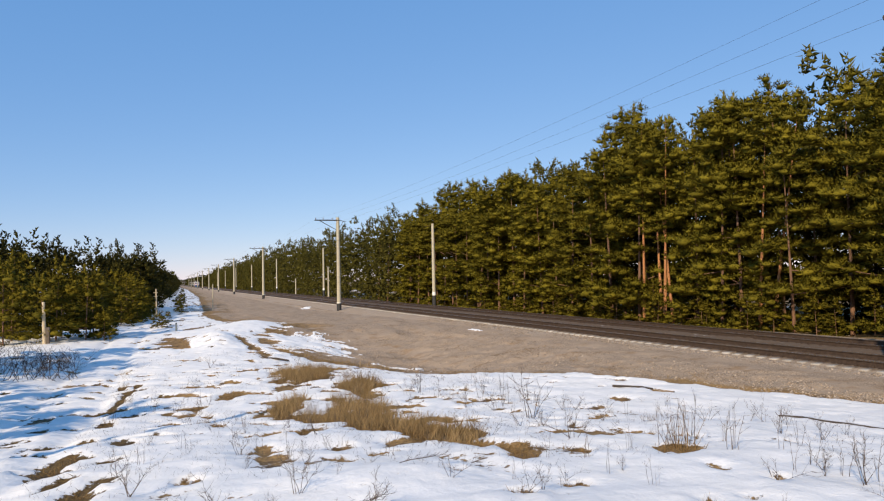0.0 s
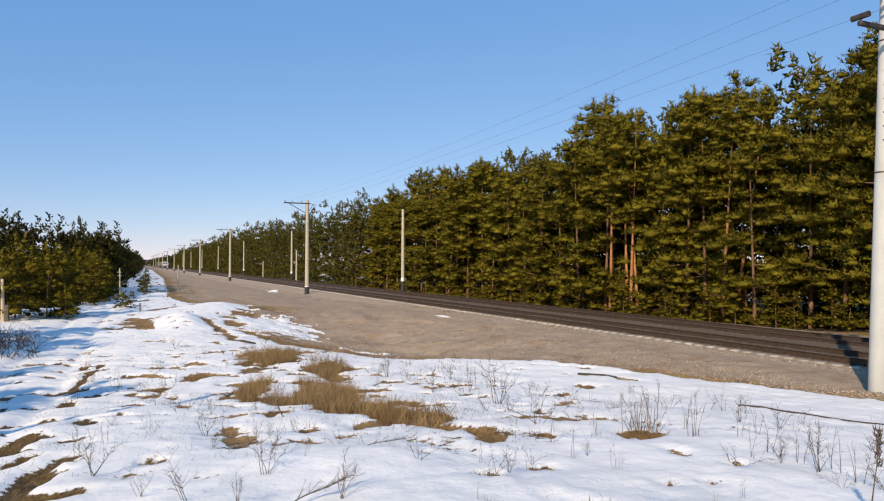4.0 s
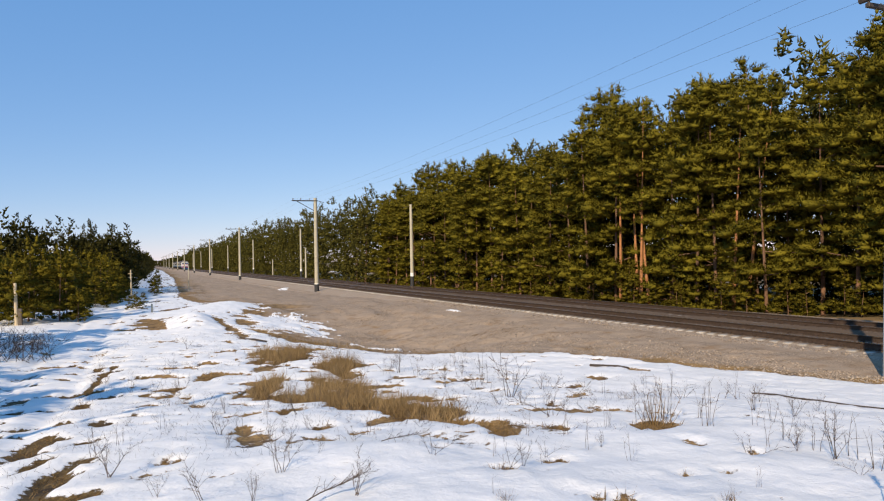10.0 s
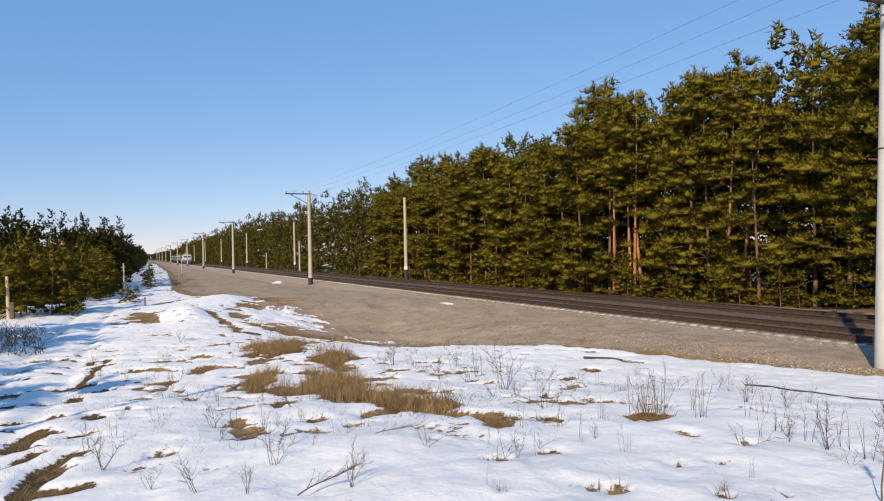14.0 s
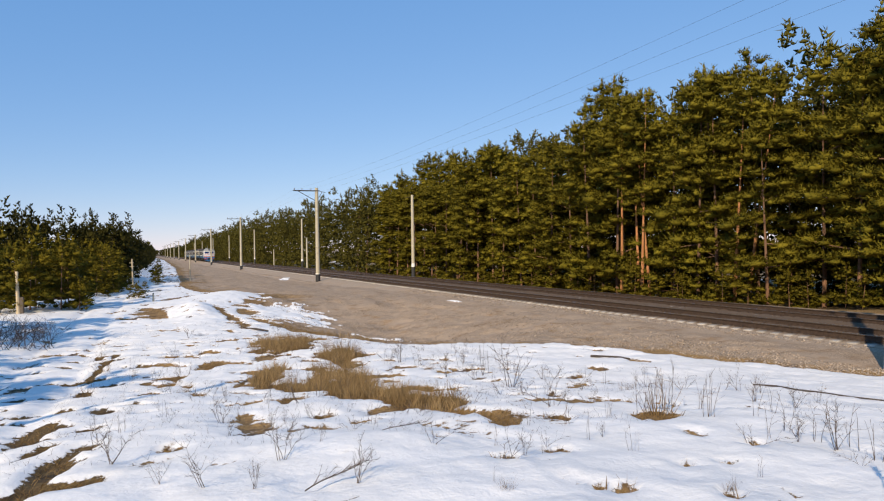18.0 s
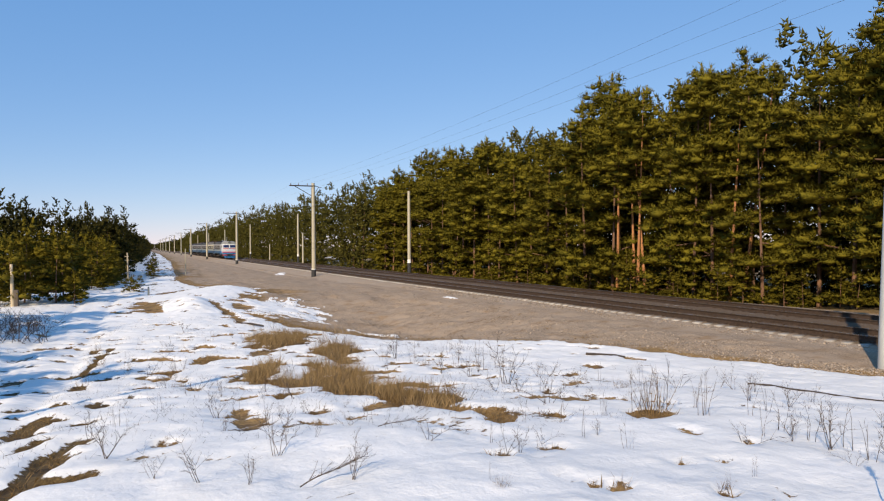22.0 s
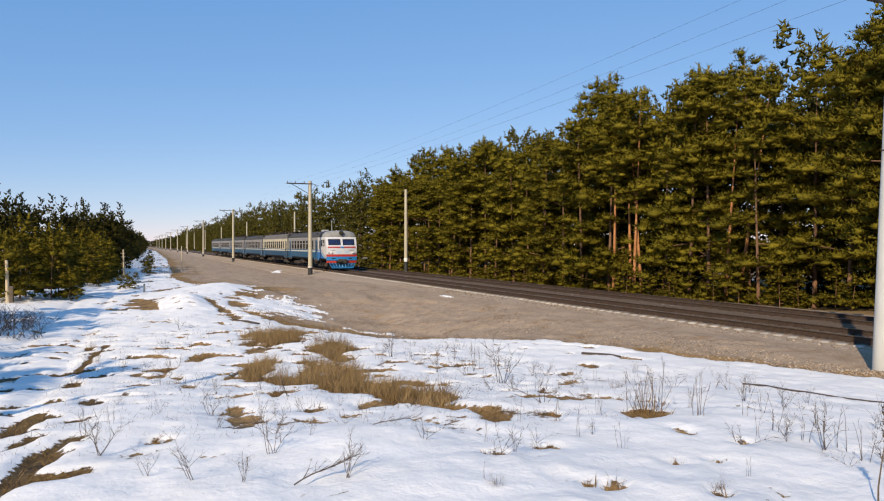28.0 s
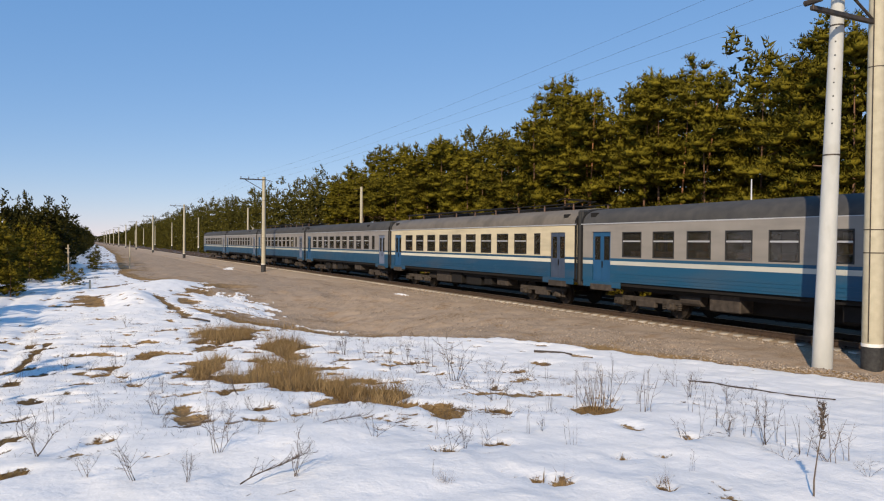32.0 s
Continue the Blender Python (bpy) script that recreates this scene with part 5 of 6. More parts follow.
def glass(name, tint, rough=0.03, clear=1.0):
    m = bpy.data.materials.new(name)
    m.use_nodes = True
    p = m.node_tree.nodes["Principled BSDF"]
    p.inputs["Base Color"].default_value = (*tint, 1)
    p.inputs["Transmission Weight"].default_value, p.inputs["Roughness"].default_value, p.inputs["IOR"].default_value = clear, rough, 1.45
    return m


PANE = glass("dusty_window_glass", (0.44, 0.41, 0.36), 0.04, 0.96)
SCREEN = glass("windscreen_glass", (0.16, 0.24, 0.55), 0.03, 0.9)
LAMP_WHITE = surf("frosted_lamp_glass", (0.78, 0.78, 0.74), (0.85, 0.85, 0.8), 9, 0.15, 0.0, spec=0.6)
CHROME = surf("lamp_reflector", (0.75, 0.75, 0.72), (0.85, 0.85, 0.82), 6, 0.15, 0.0, metal=1.0)

HALF, LONG = 1.74, 9.83
SIDE_BOTTOM, SIDE_TOP = 1.10, 3.47


def wall_with_openings(g, x0, x1, y0, y1, z0, z1, openings):
    """One closed wall along y between x0 and x1, cut by openings (ya, yb, za, zb)."""
    ys = sorted({y0, y1, *(v for o in openings for v in o[:2])})
    zs = sorted({z0, z1, *(min(max(v, z0), z1) for o in openings for v in o[2:])})

    def solid(i, j):
        if not (0 <= i < len(ys) - 1 and 0 <= j < len(zs) - 1):
            return False
        y, z = (ys[i] + ys[i + 1]) / 2, (zs[j] + zs[j + 1]) / 2
        return not any(a < y < b and c < z < d for a, b, c, d in openings)

    nz = len(zs)
    v = [(x, y, z) for x in (x0, x1) for y in ys for z in zs]
    half = len(ys) * nz
    f = []
    for i in range(len(ys) - 1):
        for j in range(nz - 1):
            if not solid(i, j):
                continue
            a, b, c, d = i * nz + j, (i + 1) * nz + j, (i + 1) * nz + j + 1, i * nz + j + 1
            f += [(a, b, c, d), (a + half, d + half, c + half, b + half)]
            for p, q, free in ((a, b, not solid(i, j - 1)), (b, c, not solid(i + 1, j)), (c, d, not solid(i, j + 1)), (d, a, not solid(i - 1, j))):
                if free:
                    f.append((p, p + half, q + half, q))
    g.add(v, f)


def roof_ring(y, rise=0.72, z0=SIDE_TOP, half=HALF, drop=0.0):
    pts = []
    for i in range(15):
        a = math.pi * i / 14
        c, s = math.cos(a), math.sin(a)
        pts.append((half * math.copysign(abs(c) ** 0.62, c), y, z0 - drop + rise * s ** 0.85))
    return pts


def build_bogie(car, y):
    bogie = part("bogie", Geo(), UNDER, car, "grimy four-wheel bogie")
    g = Geo()
    for sx in (-1, 1):
        x = sx * 1.16
        g.box((x - 0.07, y - 1.75, 0.52), (x + 0.07, y + 1.75, 0.72), 0.03)
        g.box((x - 0.09, y - 0.5, 0.34), (x + 0.09, y + 0.5, 0.6), 0.03)
    g.box((-1.1, y - 0.2, 0.5), (1.1, y + 0.2, 0.75), 0.03)
    bogie.data = g.mesh("bogie", GRIME)
    for dy in (-1.3, 1.3):
        for sx in (-1, 1):
            box = Geo()
            x = sx * 1.2
            box.box((x - 0.13, y + dy - 0.19, 0.33), (x + 0.13, y + dy + 0.19, 0.62), 0.05)
            box.tube([(x + sx * 0.13, y + dy, 0.475), (x + sx * 0.19, y + dy, 0.475)], [0.13, 0.10], 12)
            part("axle_box", box, GRIME, bogie)
            sp = Geo()
            for e in (-0.36, 0.36):
                for k in range(4):
                    sp.tube([(x, y + dy + e, 0.36 + k * 0.06), (x, y + dy + e, 0.395 + k * 0.06)], [0.085, 0.085], 9)
            part("spring", sp, GRIME, bogie)
    return bogie


def wheelset_mesh():
    g = Geo()
    for sx in (-1, 1):
        x = sx * 0.79
        for xa, xb, r in ((-0.065, 0.065, 0.46), (-0.08, -0.065, 0.49)):
            a, b = sorted((x + sx * xa, x + sx * xb))
            g.tube([(a, 0, 0), (b, 0, 0)], [r, r], 24)
        for k in range(6):
            t = k * math.pi / 3
            g.box((-0.015, 0.16, -0.05), (0.015, 0.36, 0.05), 0.0, Matrix.Translation((x + sx * 0.07, 0, 0)) @ Matrix.Rotation(t, 4, "X"))
    g.tube([(-1.1, 0, 0), (1.1, 0, 0)], [0.08, 0.08], 10)
    return g.mesh("wheelset", WHEEL_STEEL)


WHEELSET = wheelset_mesh()
WHEELS = []


def side_window(car, sx, ya, yb, za=2.2, zb=3.12, frame_mat=None, upright=False):
    w = Geo()
    x0, x1 = sorted((sx * (HALF - 0.055), sx * (HALF + 0.012)))
    for a, b, c, d in ((ya - 0.016, ya + 0.03, za - 0.016, zb + 0.016), (yb - 0.03, yb + 0.016, za - 0.016, zb + 0.016)):
        w.box((x0, a, c), (x1, b, d), 0.006)
    for c in (za - 0.016, zb - 0.03):
        w.box((x0, ya + 0.03, c), (x1, yb - 0.03, c + 0.046), 0.006)
    ob = part("window", w, frame_mat or RUBBER, car)
    if upright:
        xm0, xm1 = sorted((sx * (HALF - 0.045), sx * (HALF + 0.008)))
        part("glazing_bar", Geo().box((xm0, yb - 0.62, za + 0.03), (xm1, yb - 0.57, zb - 0.03)), FRAME_GREY, ob, "grey upright glazing bar")
    elif yb - ya > 0.6:
        xm0, xm1 = sorted((sx * (HALF - 0.045), sx * (HALF + 0.006)))
        part("glazing_bar", Geo().box((xm0, ya + 0.03, za + 0.56), (xm1, yb - 0.03, za + 0.615)), FRAME_GREY, ob, "grey glazing bar")
    xp = sx * (HALF - 0.035)
    part("pane", Geo().box((xp - 0.004, ya + 0.031, za + 0.031), (xp + 0.004, yb - 0.031, zb - 0.031)), PANE, ob, "dusty glass pane")


def side_door(car, sx, ya, yb, mat, leaves=2, za=1.17, zb=3.16):
    x0, x1 = sorted((sx * (HALF - 0.09), sx * (HALF - 0.05)))
    for k in range(leaves):
        a = ya + (yb - ya) * k / leaves + 0.008
        b = ya + (yb - ya) * (k + 1) / leaves - 0.008
        g = Geo()
        wall_with_openings(g, x0, x1, a, b, za, zb, [(a + 0.09, b - 0.09, 2.05, 2.98)])
        door = part("door", g, mat, car, "blue sliding door leaf")
        part("pane", Geo().box(((x0 + x1) / 2 - 0.004, a + 0.09, 2.05), ((x0 + x1) / 2 + 0.004, b - 0.09, 2.98)), PANE, door)
        part("handle", Geo().box((sx * (HALF - 0.05) - 0.012, (b if k == 0 else a) - 0.04, 1.75), (sx * (HALF - 0.05) + 0.012, (b if k == 0 else a) + 0.01, 2.0)), UNDER, door)


def build_car(label, paint, roof_mat, doors, windows, narrow, door_mat, motor=False, head=False):
    car = thing("train_car", label, "train car", "six-car electric train")
    nose = -LONG + 1.55 if head else -LONG
    openings = [(a, b, 1.17, 3.16) for a, b in doors] + [(w - 0.5, w + 0.5, 2.2, 3.12) for w in windows] + [(a, b, 2.2, 3.12) for a, b in narrow]
    for sx in (-1, 1):
        g = Geo()
        x0, x1 = sorted((sx * HALF, sx * (HALF - 0.05)))
        op = list(openings)
        if head:
            op += [(-7.5, -7.12, 2.2, 3.1), (-9.14, -7.85, 2.5, 3.2)]
        wall_with_openings(g, x0, x1, -LONG if not head else -9.22, LONG, SIDE_BOTTOM + 0.12, SIDE_TOP, op)
        wall = part("side_wall", g, paint, car, "painted steel body side")
        ribs = Geo()
        xr0, xr1 = sorted((sx * HALF, sx * (HALF + 0.012)))
        for z in (1.30, 1.42, 1.54):
            ribs.box((xr0, doors[0][1] + 0.2, z), (xr1, doors[-1][0] - 0.2, z + 0.03))
        part("pressed_rib", ribs, paint, wall)
        part("gutter", Geo().box(sorted_box((sx * HALF, -9.3 if head else -LONG, SIDE_TOP - 0.02), (sx * (HALF + 0.035), LONG, SIDE_TOP + 0.025))[0], sorted_box((sx * HALF, -9.3 if head else -LONG, SIDE_TOP - 0.02), (sx * (HALF + 0.035), LONG, SIDE_TOP + 0.025))[1], 0.008), FRAME_GREY, car)
        for w in windows:
            side_window(car, sx, w - 0.5, w + 0.5)
        for a, b in narrow:
            side_window(car, sx, a, b)
        for i, (a, b) in enumerate(doors):
            side_door(car, sx, a, b, door_mat if i == 0 else DOOR_BLUE)
            lo, hi = sorted_box((sx * (HALF - 0.25), a - 0.08, 0.86), (sx * (HALF + 0.03), b + 0.08, 1.1))
            part("door_step", Geo().box(lo, hi, 0.02), GRIME, car, "grimy step below the door")
            lo, hi = sorted_box((sx * (HALF - 0.06), a - 0.55, 0.98), (sx * HALF, b + 0.55, SIDE_BOTTOM + 0.12))
            part("door_skirt", Geo().box(lo, hi, 0.01), paint, car)
        if head:
            side_window(car, sx, -9.14, -7.85, 2.5, 3.2, FRAME_GREY, True)
            side_window(car, sx, -7.5, -7.12, 2.2, 3.1)
    part("floor", Geo().box((-HALF + 0.05, -9.4 if head else -LONG + 0.02, 1.08), (HALF - 0.05, LONG - 0.02, 1.2)), UNDER, car)
    seat = Geo()
    for w in windows:
        for sx in (-1, 1):
            for d in (-0.28, 0.2):
                seat.box((sx * 1.0 - 0.55, w + d, 1.2), (sx * 1.0 + 0.55, w + d + 0.09, 2.42), 0.03)
    tagged(part("seat_rows", seat, SEAT_TAN, car, "brown seat backs behind the windows"), kind="stuff")
    for y in ([LONG] if head else [-LONG, LONG]):
        e = math.copysign(1, y)
        g = Geo()
        a, b = sorted((y, y - e * 0.05))
        g.box((-HALF + 0.05, a, SIDE_BOTTOM), (HALF - 0.05, b, SIDE_TOP))
        part("end_wall", g, UNDER, car)
        rings = [roof_ring(v, 0.69, SIDE_TOP, HALF + 0.014) for v in (y - e * 0.10, y + e * 0.012)]
        hoop = Geo().loft(rings)
        for sx in (-1, 1):
            lo, hi = sorted_box((sx * (HALF - 0.02), y - e * 0.10, 1.2), (sx * (HALF + 0.014), y + e * 0.012, SIDE_TOP))
            hoop.box(lo, hi)
        part("end_hoop", hoop, UNDER, car, "black edging round the car end")
        a, b = sorted((y, y + e * 0.19))
        part("gangway", Geo().box((-1.69, a, 0.95), (1.69, b, 4.06), 0.06), RUBBER, car, "black rubber gangway bellows")
    ys = [-8.4, LONG] if head else [-LONG, -LONG + 0.1, LONG - 0.1, LONG]
    rings = [roof_ring(y, 0.72 if abs(y) < LONG - 0.05 else 0.66) for y in ys]
    part("roof", Geo().loft(rings), roof_mat, car, "dusty grey curved roof", True)
    for y in ((-5.7, 9.2) if not motor else (-9.0, 9.0)):
        for sx in (-1, 1):
            part("roof_vent", Geo().box((sx * 1.5 - 0.16, y - 0.17, 3.74), (sx * 1.5 + 0.16, y + 0.17, 3.93), 0.02), UNDER, car, "dark roof vent")
    bog = [build_bogie(car, y) for y in (-6.65, 6.65)]
    for y in (-6.65, 6.65):
        for dy in (-1.3, 1.3):
            w = part("wheelset", WHEELSET, WHEEL_STEEL, car, "steel wheels on an axle")
            w.location = (0, y + dy, 0.475)
            WHEELS.append((w, y + dy))
    g = Geo()
    for sx in (-1, 1):
        lo, hi = sorted_box((sx * 1.25, -8.9 if not head else -8.6, 0.92), (sx * 1.4, 8.9, SIDE_BOTTOM))
        g.box(lo, hi)
    # Dark block added along the middle to keep daylight from showing underneath.
    g.box((-0.7, -4.6, 0.42), (0.7, 4.6, 1.07), 0.05)
    part("underframe", g, UNDER, car)
    rr = random.Random(len(label) + int(motor))
    y = -4.0
    while y < 3.6:
        ln = rr.uniform(0.7, 1.9)
        for sx in (-1, 1):
            depth = rr.uniform(0.35, 0.62)
            lo, hi = sorted_box((sx * 0.75, y, 1.06 - depth), (sx * rr.uniform(1.35, 1.55), y + ln, 1.06))
            if rr.random() < 0.8:
                part("equipment_box", Geo().box(lo, hi, 0.04), GRIME if rr.random() < 0.55 else UNDER, car, "grimy underfloor box")
        y += ln + rr.uniform(0.2, 0.6)
    tank = Geo().tube([(-1.1, 4.0, 0.75), (-1.1, 4.9, 0.75)], [0.2, 0.2], 12)
    part("air_tank", tank, GRIME, car)
    coupler = Geo()
    for e in ((1,) if head else (-1, 1)):
        coupler.box((-0.16, min(e * LONG, e * (LONG + 0.2)), 0.9), (0.16, max(e * LONG, e * (LONG + 0.2)), 1.15), 0.03)
    part("coupler", coupler, UNDER, car)
    if motor:
        rail = Geo()
        for x in (-0.95, 0.95):
            rail.tube([(x, -3.2, 4.42), (x, 8.8, 4.42)], [0.055, 0.055], 6)
        pipe = part("roof_busbar", rail, UNDER, car, "dark busbar along the roof")
        for i in range(9):
            for x in (-0.95, 0.95):
                g = Geo()
                y = -8.6 + i * 2.15
                g.tube([(x, y, 4.0), (x, y, 4.41)], [0.05, 0.03], 8)
                part("insulator", g, GLASS_INS, pipe)
        walkrail = Geo()
        for x in (-0.95, 0.95):
            walkrail.tube([(x, -8.8, 4.42), (x, -3.2, 4.42)], [0.028, 0.028], 6)
        part("roof_rail", walkrail, UNDER, pipe, "dark conduit along the roof")
        for y in (-6.5, -2.5, 2.0, 5.8):
            part("roof_box", Geo().box((-0.75, y - 0.9, 4.1), (0.75, y + 0.9, 4.34), 0.04), UNDER, car, "dark roof equipment box")
        pan = part("pantograph", Geo().box((-0.6, -8.2, 4.3), (0.6, -7.0, 4.36), 0.01), UNDER, car, "folded pantograph")
        for sx in (-0.45, 0.45):
            part("lower_arm", Geo().tube([(sx, -7.1, 4.36), (sx * 0.8, -8.5, 4.55)], [0.03, 0.025], 6), UNDER, pan)
            part("upper_arm", Geo().tube([(sx * 0.8, -8.5, 4.55), (sx * 0.6, -7.3, 4.66)], [0.02, 0.018], 6), UNDER, pan)
        part("collector_bow", Geo().tube([(-0.9, -7.3, 4.58), (-0.6, -7.3, 4.7), (0.6, -7.3, 4.7), (0.9, -7.3, 4.58)], [0.03] * 4, 6), UNDER, pan)
    if head:
        build_nose(car, paint)
        taper_cab(car)
    return car


def taper_cab(car):
    """The cab draws in towards the front and stands forward of the body."""
    done = set()
    for ob in car.children_recursive:
        if ob.name.startswith("wheelset") or ob.data is None or ob.data.name in done:
            continue
        done.add(ob.data.name)
        for v in ob.data.vertices:
            t = min(1.0, max(0.0, (-8.1 - v.co.y) / 1.7))
            v.co.x *= 1 - 0.06 * t
            v.co.y -= 0.14 * t
        ob.data.update()


def sorted_box(a, b):
    return tuple(min(p, q) for p, q in zip(a, b)), tuple(max(p, q) for p, q in zip(a, b))


def build_nose(car, paint):
    """The driver's end: raked windscreens, lamps, bands and the cowcatcher."""
    EDGE = HALF - 0.004

    def yf(x, z):
        lean = 0.0 if z < 2.4 else (z - 2.4) * 0.36
        return -9.86 + lean + 0.16 * (x / HALF) ** 2

    def face(x0, x1, z0, z1, proud=0.0, thick=0.05, n=6):
        rings = []
        for i in range(n + 1):
            x = x0 + (x1 - x0) * i / n
            rings.append([(x, yf(x, z0) - proud, z0), (x, yf(x, z1) - proud, z1), (x, yf(x, z1) - proud + thick, z1), (x, yf(x, z0) - proud + thick, z0)])
        return Geo().loft(rings)

    g = Geo()
    for x0, x1, z0, z1 in ((-EDGE, EDGE, 1.42, 2.40), (-EDGE, EDGE, 2.40, 2.62), (-EDGE, EDGE, 3.27, SIDE_TOP + 0.04), (-EDGE, -1.50, 2.62, 3.27), (-0.12, 0.12, 2.62, 3.27), (1.50, EDGE, 2.62, 3.27)):
        f = face(x0, x1, z0, z1)
        g.add(f.v, f.f)
    for sx in (-1, 1):
        ring = [[(sx * HALF, yf(HALF, z) + 0.002, z), (sx * HALF, -9.222, z), (sx * (HALF - 0.05), -9.222, z), (sx * (HALF - 0.05), yf(HALF, z) + 0.052, z)] for z in (1.22, 1.8, 2.4, 3.0, SIDE_TOP)]
        part("cab_corner", Geo().loft(ring), paint, car)
    nose = part("nose", g, NOSE_WHITE, car, "white cab front with raked windscreens")
    for x0, x1 in ((-1.50, -0.12), (0.12, 1.50)):
        fr = Geo()
        for a, b, c, d in ((x0, x1, 2.62, 2.68), (x0, x1, 3.21, 3.27), (x0, x0 + 0.06, 2.68, 3.21), (x1 - 0.06, x1, 2.68, 3.21)):
            q = face(a, b, c, d, 0.012, 0.04)
            fr.add(q.v, q.f)
        ws = part("windscreen", fr, RUBBER, nose)
        part("pane", face(x0 + 0.06, x1 - 0.06, 2.68, 3.21, -0.02, 0.008), SCREEN, ws, "dark windscreen glass")
        xm = (x0 + x1) / 2
        part("wiper", Geo().tube([(xm, yf(xm, 2.63) - 0.03, 2.63), (xm + 0.3, yf(xm, 3.0) - 0.035, 3.0)], [0.012, 0.008], 5), RUBBER, ws)
        part("red_band", face(x0 - 0.1 if x0 < 0 else x0 + 0.08, x1 + 0.1 if x0 > 0 else x1 - 0.08, 2.34, 2.48, 0.024, 0.03), RED, nose, "red painted band")
    part("emblem", face(-0.2, 0.2, 2.33, 2.49, 0.032, 0.03), BRIGHT_BLUE, nose, "small blue winged emblem plate")
    for x0, x1 in ((-0.72, -0.52), (-0.48, -0.30), (-0.26, -0.10), (0.30, 0.50), (0.54, 0.74)):
        part("number_bar", face(x0, x1, 1.78, 1.98, 0.005, 0.01, 2), PALE_BLUE, nose, "pale blue painted bar")
    part("red_belt", face(-EDGE, EDGE, 1.42, 1.66, 0.012, 0.03), RED, nose, "broad red belt")
    part("blue_apron", face(-EDGE, EDGE, 1.02, 1.42, 0.008, 0.05), BRIGHT_BLUE, nose, "bright blue apron")
    for x in (-0.95, 0.95):
        part("buffer_slot", face(x - 0.2, x + 0.2, 1.18, 1.27, 0.014, 0.02, 2), UNDER, nose)
    for x0, x1 in ((-HALF + 0.02, -0.6), (0.6, HALF - 0.02)):
        part("red_beam", face(x0, x1, 0.76, 0.98, 0.0, 0.06), RED, nose, "red buffer beam")
    part("coupler_head", Geo().box((-0.5, -10.15, 0.66), (0.5, -9.7, 1.16), 0.08), GRIME, nose, "rusty automatic coupler")
    part("coupler_claw", Geo().box((-0.62, -10.32, 0.8), (-0.1, -10.1, 1.05), 0.06), GRIME, nose)
    hose = Geo()
    for x in (-0.7, 0.65):
        hose.tube([(x, -9.9, 1.0), (x, -10.1, 0.8), (x * 0.9, -10.05, 0.5)], [0.03] * 3, 6)
    part("brake_hose", hose, RUBBER, nose)
    def bar(a, b, r=0.035):
        return Geo().tube([a, b], [r, r], 6)
    for k in range(4):
        z = 0.24 + k * 0.14
        w = 1.2 + k * 0.09
        part("cowcatcher_bar", bar((-w, -10.12 + k * 0.06, z), (w, -10.12 + k * 0.06, z), 0.05 if k == 0 else 0.028), BRIGHT_BLUE, nose)
    for k in range(9):
        u = -1 + 2 * k / 8
        part("cowcatcher_strut", bar((u * 1.2, -10.12, 0.22), (u * 1.5, -9.9, 0.76), 0.03), BRIGHT_BLUE, nose)
    for sx in (-1, 1):
        lamp = part("headlight", Geo().tube([(sx * 1.22, yf(1.22, 1.85) + 0.02, 1.86), (sx * 1.22, yf(1.22, 1.85) - 0.12, 1.86)], [0.10, 0.115], 16), FRAME_GREY, nose, "round chrome headlight")
        part("lamp_glass", Geo().tube([(sx * 1.22, yf(1.22, 1.85) - 0.12, 1.86), (sx * 1.22, yf(1.22, 1.85) - 0.14, 1.86)], [0.095, 0.085], 16), LAMP_WHITE, lamp)
        tail = part("marker_light", Geo().tube([(sx * 1.5, yf(1.5, 1.85) + 0.02, 1.83), (sx * 1.5, yf(1.5, 1.85) - 0.08, 1.83)], [0.08, 0.09], 12), FRAME_GREY, nose)
        part("handrail", bar((sx * 1.05 - 0.25, yf(1.05, 2.1) - 0.05, 2.1), (sx * 1.05 + 0.25, yf(1.05, 2.1) - 0.05, 2.1), 0.014), RUBBER, nose)
        part("mirror", Geo().box((sx * (HALF + 0.04) - 0.03, -8.9, 2.62), (sx * (HALF + 0.04) + 0.03, -8.66, 2.86), 0.015), FRAME_GREY, nose)
        part("side_plate", Geo().box((sx * (HALF + 0.01) - 0.012, -9.15, 3.28), (sx * (HALF + 0.01) + 0.012, -8.3, 3.44), 0.005), NOSE_WHITE, car)
        step = Geo()
        for z in (0.55, 0.85):
            step.box((sx * 1.5 - 0.18, -7.6, z), (sx * 1.5 + 0.18, -7.1, z + 0.03))
        for y in (-7.6, -7.1):
            step.box((sx * 1.6 - 0.02, y - 0.02, 0.55), (sx * 1.6 + 0.02, y + 0.02, 1.2))
        part("cab_step", step, GRIME, car, "cab step ladder")
    rings = [roof_ring(-8.3, 0.722, SIDE_TOP, HALF + 0.003), roof_ring(-9.1, 0.70, SIDE_TOP, HALF + 0.003), roof_ring(-9.34, 0.58, SIDE_TOP, HALF), roof_ring(-9.46, 0.36, SIDE_TOP, HALF * 0.99), roof_ring(-9.50, 0.08, SIDE_TOP, HALF * 0.97)]
    rings = [[(x, y + (0.16 * (x / HALF) ** 2 if i > 1 else 0), z) for x, y, z in r] for i, r in enumerate(rings)]
    part("nose_roof", Geo().loft(rings), ROOF_NOSE, car, "pale grey roof dome over the cab", True)
    lamp = part("searchlight", Geo().tube([(0, -9.1, 3.93), (0, -9.62, 3.9)], [0.2, 0.23], 18), ROOF_GREY, nose, "large round roof searchlight", True)
    part("lamp_rim", Geo().tube([(0, -9.6, 3.9), (0, -9.655, 3.9)], [0.245, 0.245], 18), RUBBER, lamp, "dark lamp rim")
    part("lamp_glass", Geo().tube([(0, -9.62, 3.9), (0, -9.68, 3.9)], [0.19, 0.16], 18), CHROME, lamp)
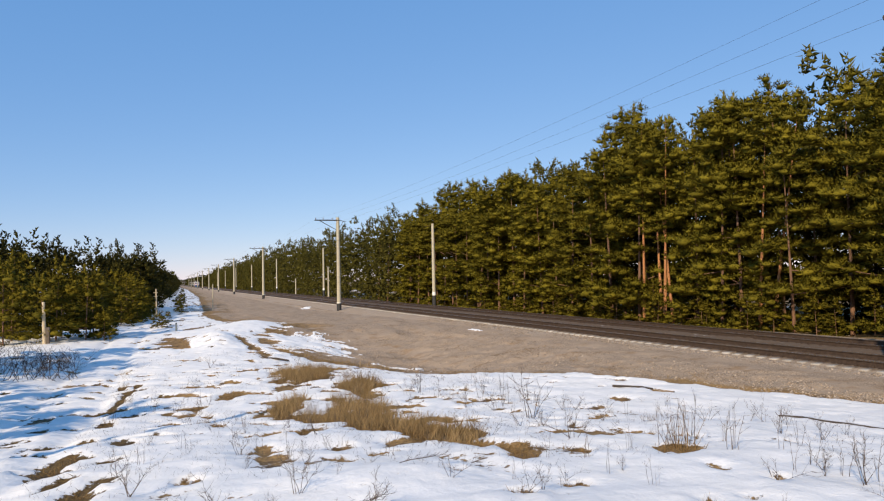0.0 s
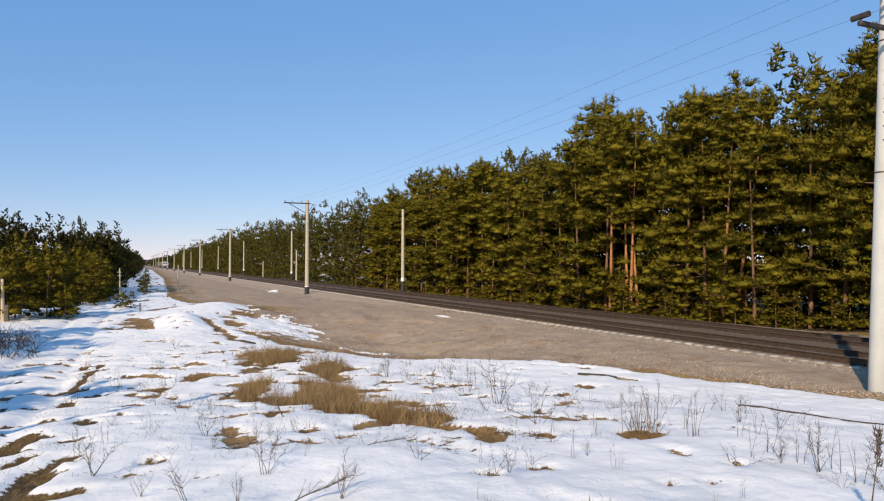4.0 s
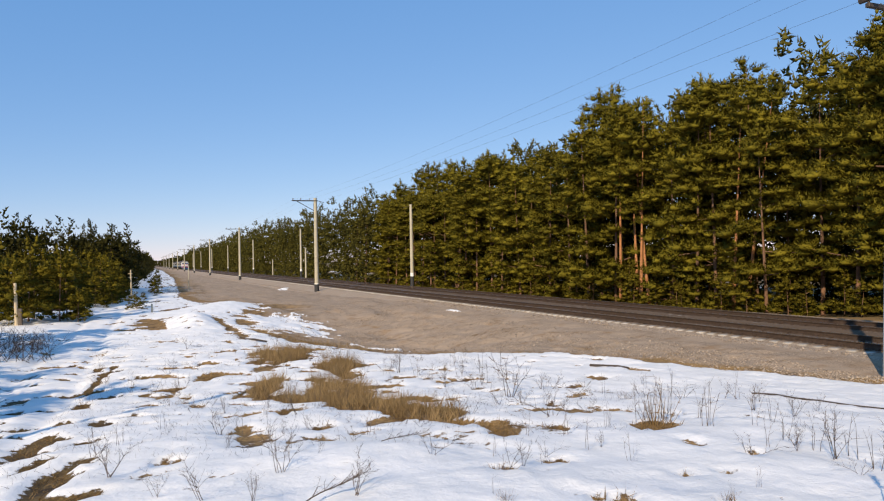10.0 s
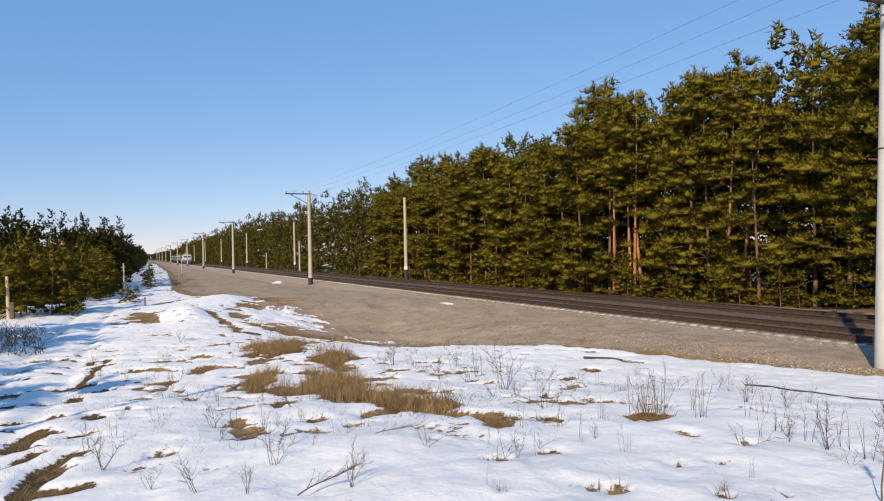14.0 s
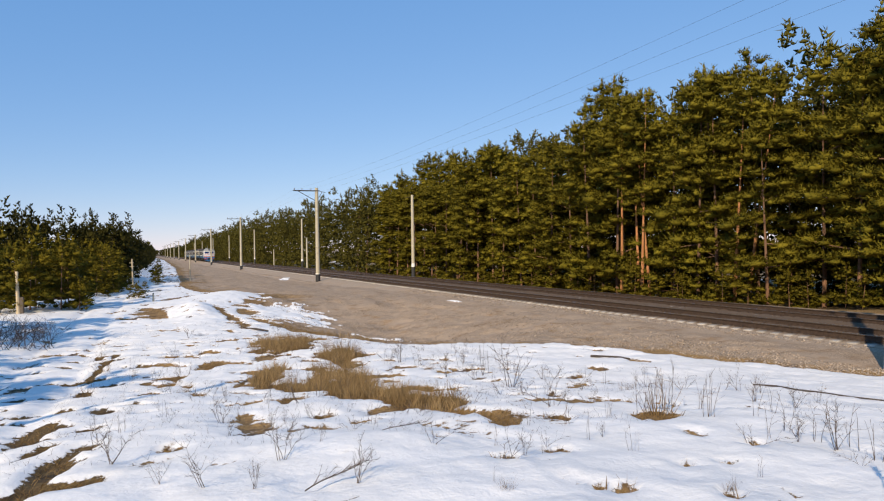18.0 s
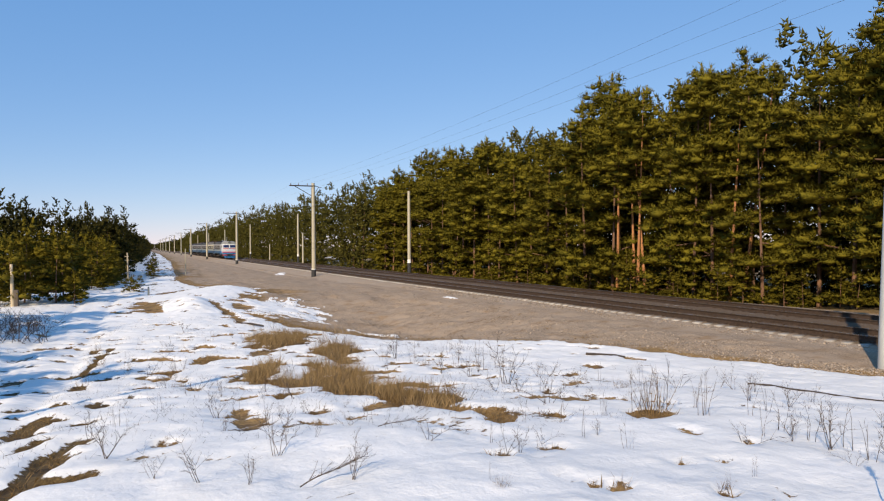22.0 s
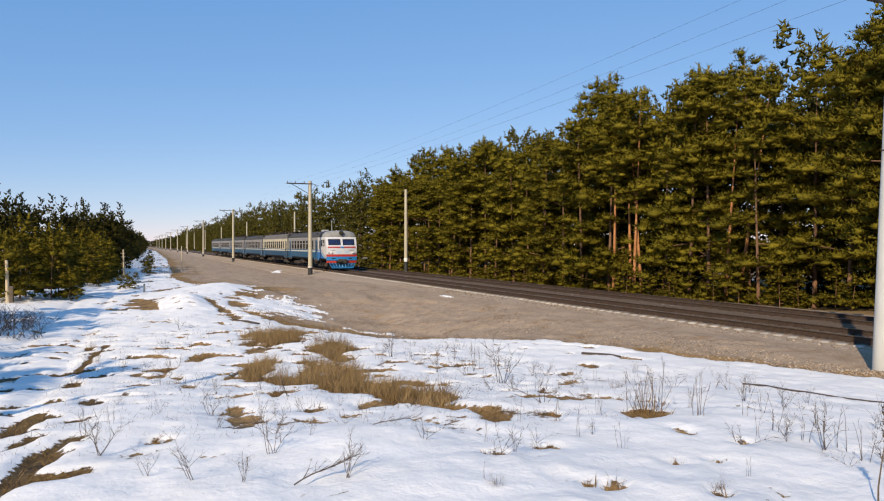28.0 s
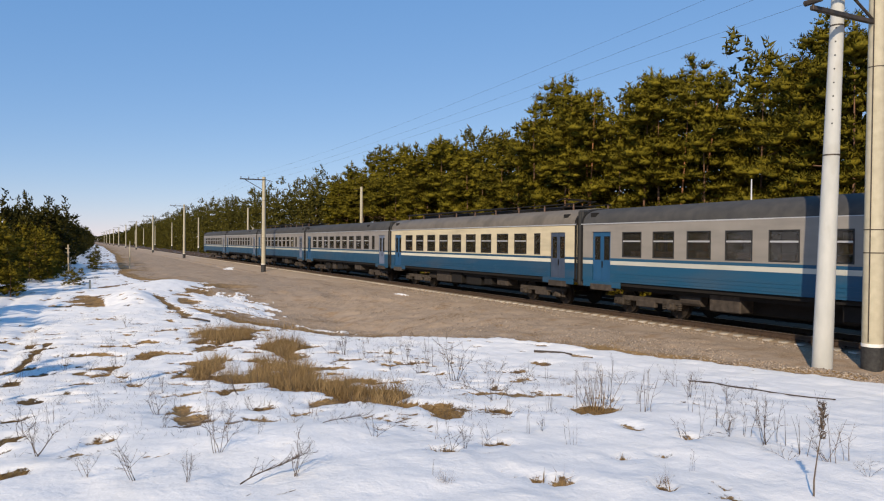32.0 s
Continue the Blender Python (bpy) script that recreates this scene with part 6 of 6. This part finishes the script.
    part("cab_lining", Geo().box((-HALF + 0.06, -7.95, 1.25), (HALF - 0.06, -7.9, 3.4)), CURTAIN, car, "blue lining behind the cab")
    part("desk", Geo().box((-1.5, -9.5, 1.9), (1.5, -9.1, 2.45), 0.05), UNDER, car)
    part("roof_hatch", Geo().box((-0.9, -5.6, 4.05), (-0.3, -4.55, 4.32), 0.03), FRAME_GREY, car, "pale box on the roof")
    part("antenna", Geo().tube([(-0.3, -6.9, 4.1), (-0.3, -6.9, 5.3)], [0.03, 0.018], 6), NOSE_WHITE, car, "pale rod aerial")
    part("antenna", Geo().tube([(-0.3, 2.8, 4.1), (-0.3, 2.8, 4.85)], [0.028, 0.018], 6), NOSE_WHITE, car, "short pale rod aerial")


STD_WINDOWS = [-5.65 + 1.57 * i for i in range(9)]
STD_DOORS = [(-9.07, -8.0), (8.12, 9.2)]
HEAD_WINDOWS = [6.87 - 1.6 * i for i in range(7)]
CARS = [
    build_car("leading train car, white and bright blue with grey roof", PAINT_HEAD, ROOF_GREY, [(-6.3, -5.1), (8.05, 9.15)], HEAD_WINDOWS, [(-4.3, -3.85)], DOOR_BLUE, head=True),
    build_car("cream and blue motor car with roof equipment", PAINT_CREAM, ROOF_CREAM, STD_DOORS, STD_WINDOWS, [(-7.25, -6.8)], DOOR_DULL, motor=True),
    build_car("dull white and blue train car", PAINT_WHITE, ROOF_GREY, STD_DOORS, STD_WINDOWS, [(-7.25, -6.8)], DOOR_GREY),
    build_car("dull white and blue motor car with busbars", PAINT_WHITE, ROOF_GREY, STD_DOORS, STD_WINDOWS, [(-7.25, -6.8)], DOOR_GREY, motor=True),
    build_car("dull white and blue train car near the tail", PAINT_WHITE, ROOF_GREY, STD_DOORS, STD_WINDOWS, [(-7.25, -6.8)], DOOR_GREY),
    build_car("rearmost dull white and blue train car", PAINT_WHITE, ROOF_GREY, STD_DOORS, STD_WINDOWS, [(-7.25, -6.8)], DOOR_GREY),
]
SPEED, PITCH, NOSE_AT_END = 17.3, 20.0, 3.5


def motions():
    """The train comes down the near track at a steady pace; its wheels roll."""
    for i, car in enumerate(CARS):
        y = NOSE_AT_END + 9.86 + PITCH * i
        walk(car, [(t, pose(TRACK_X, y + SPEED * (32 - t), 0)) for t in (0, 8, 16, 24, 32)])
    step = math.degrees(SPEED / 0.475) / FPS
    for w, y in WHEELS:
        walk(w, [(k / FPS, pose(0, y, 0.475, (step * k) % 360)) for k in range(0, 32 * FPS + 1)])
motions()
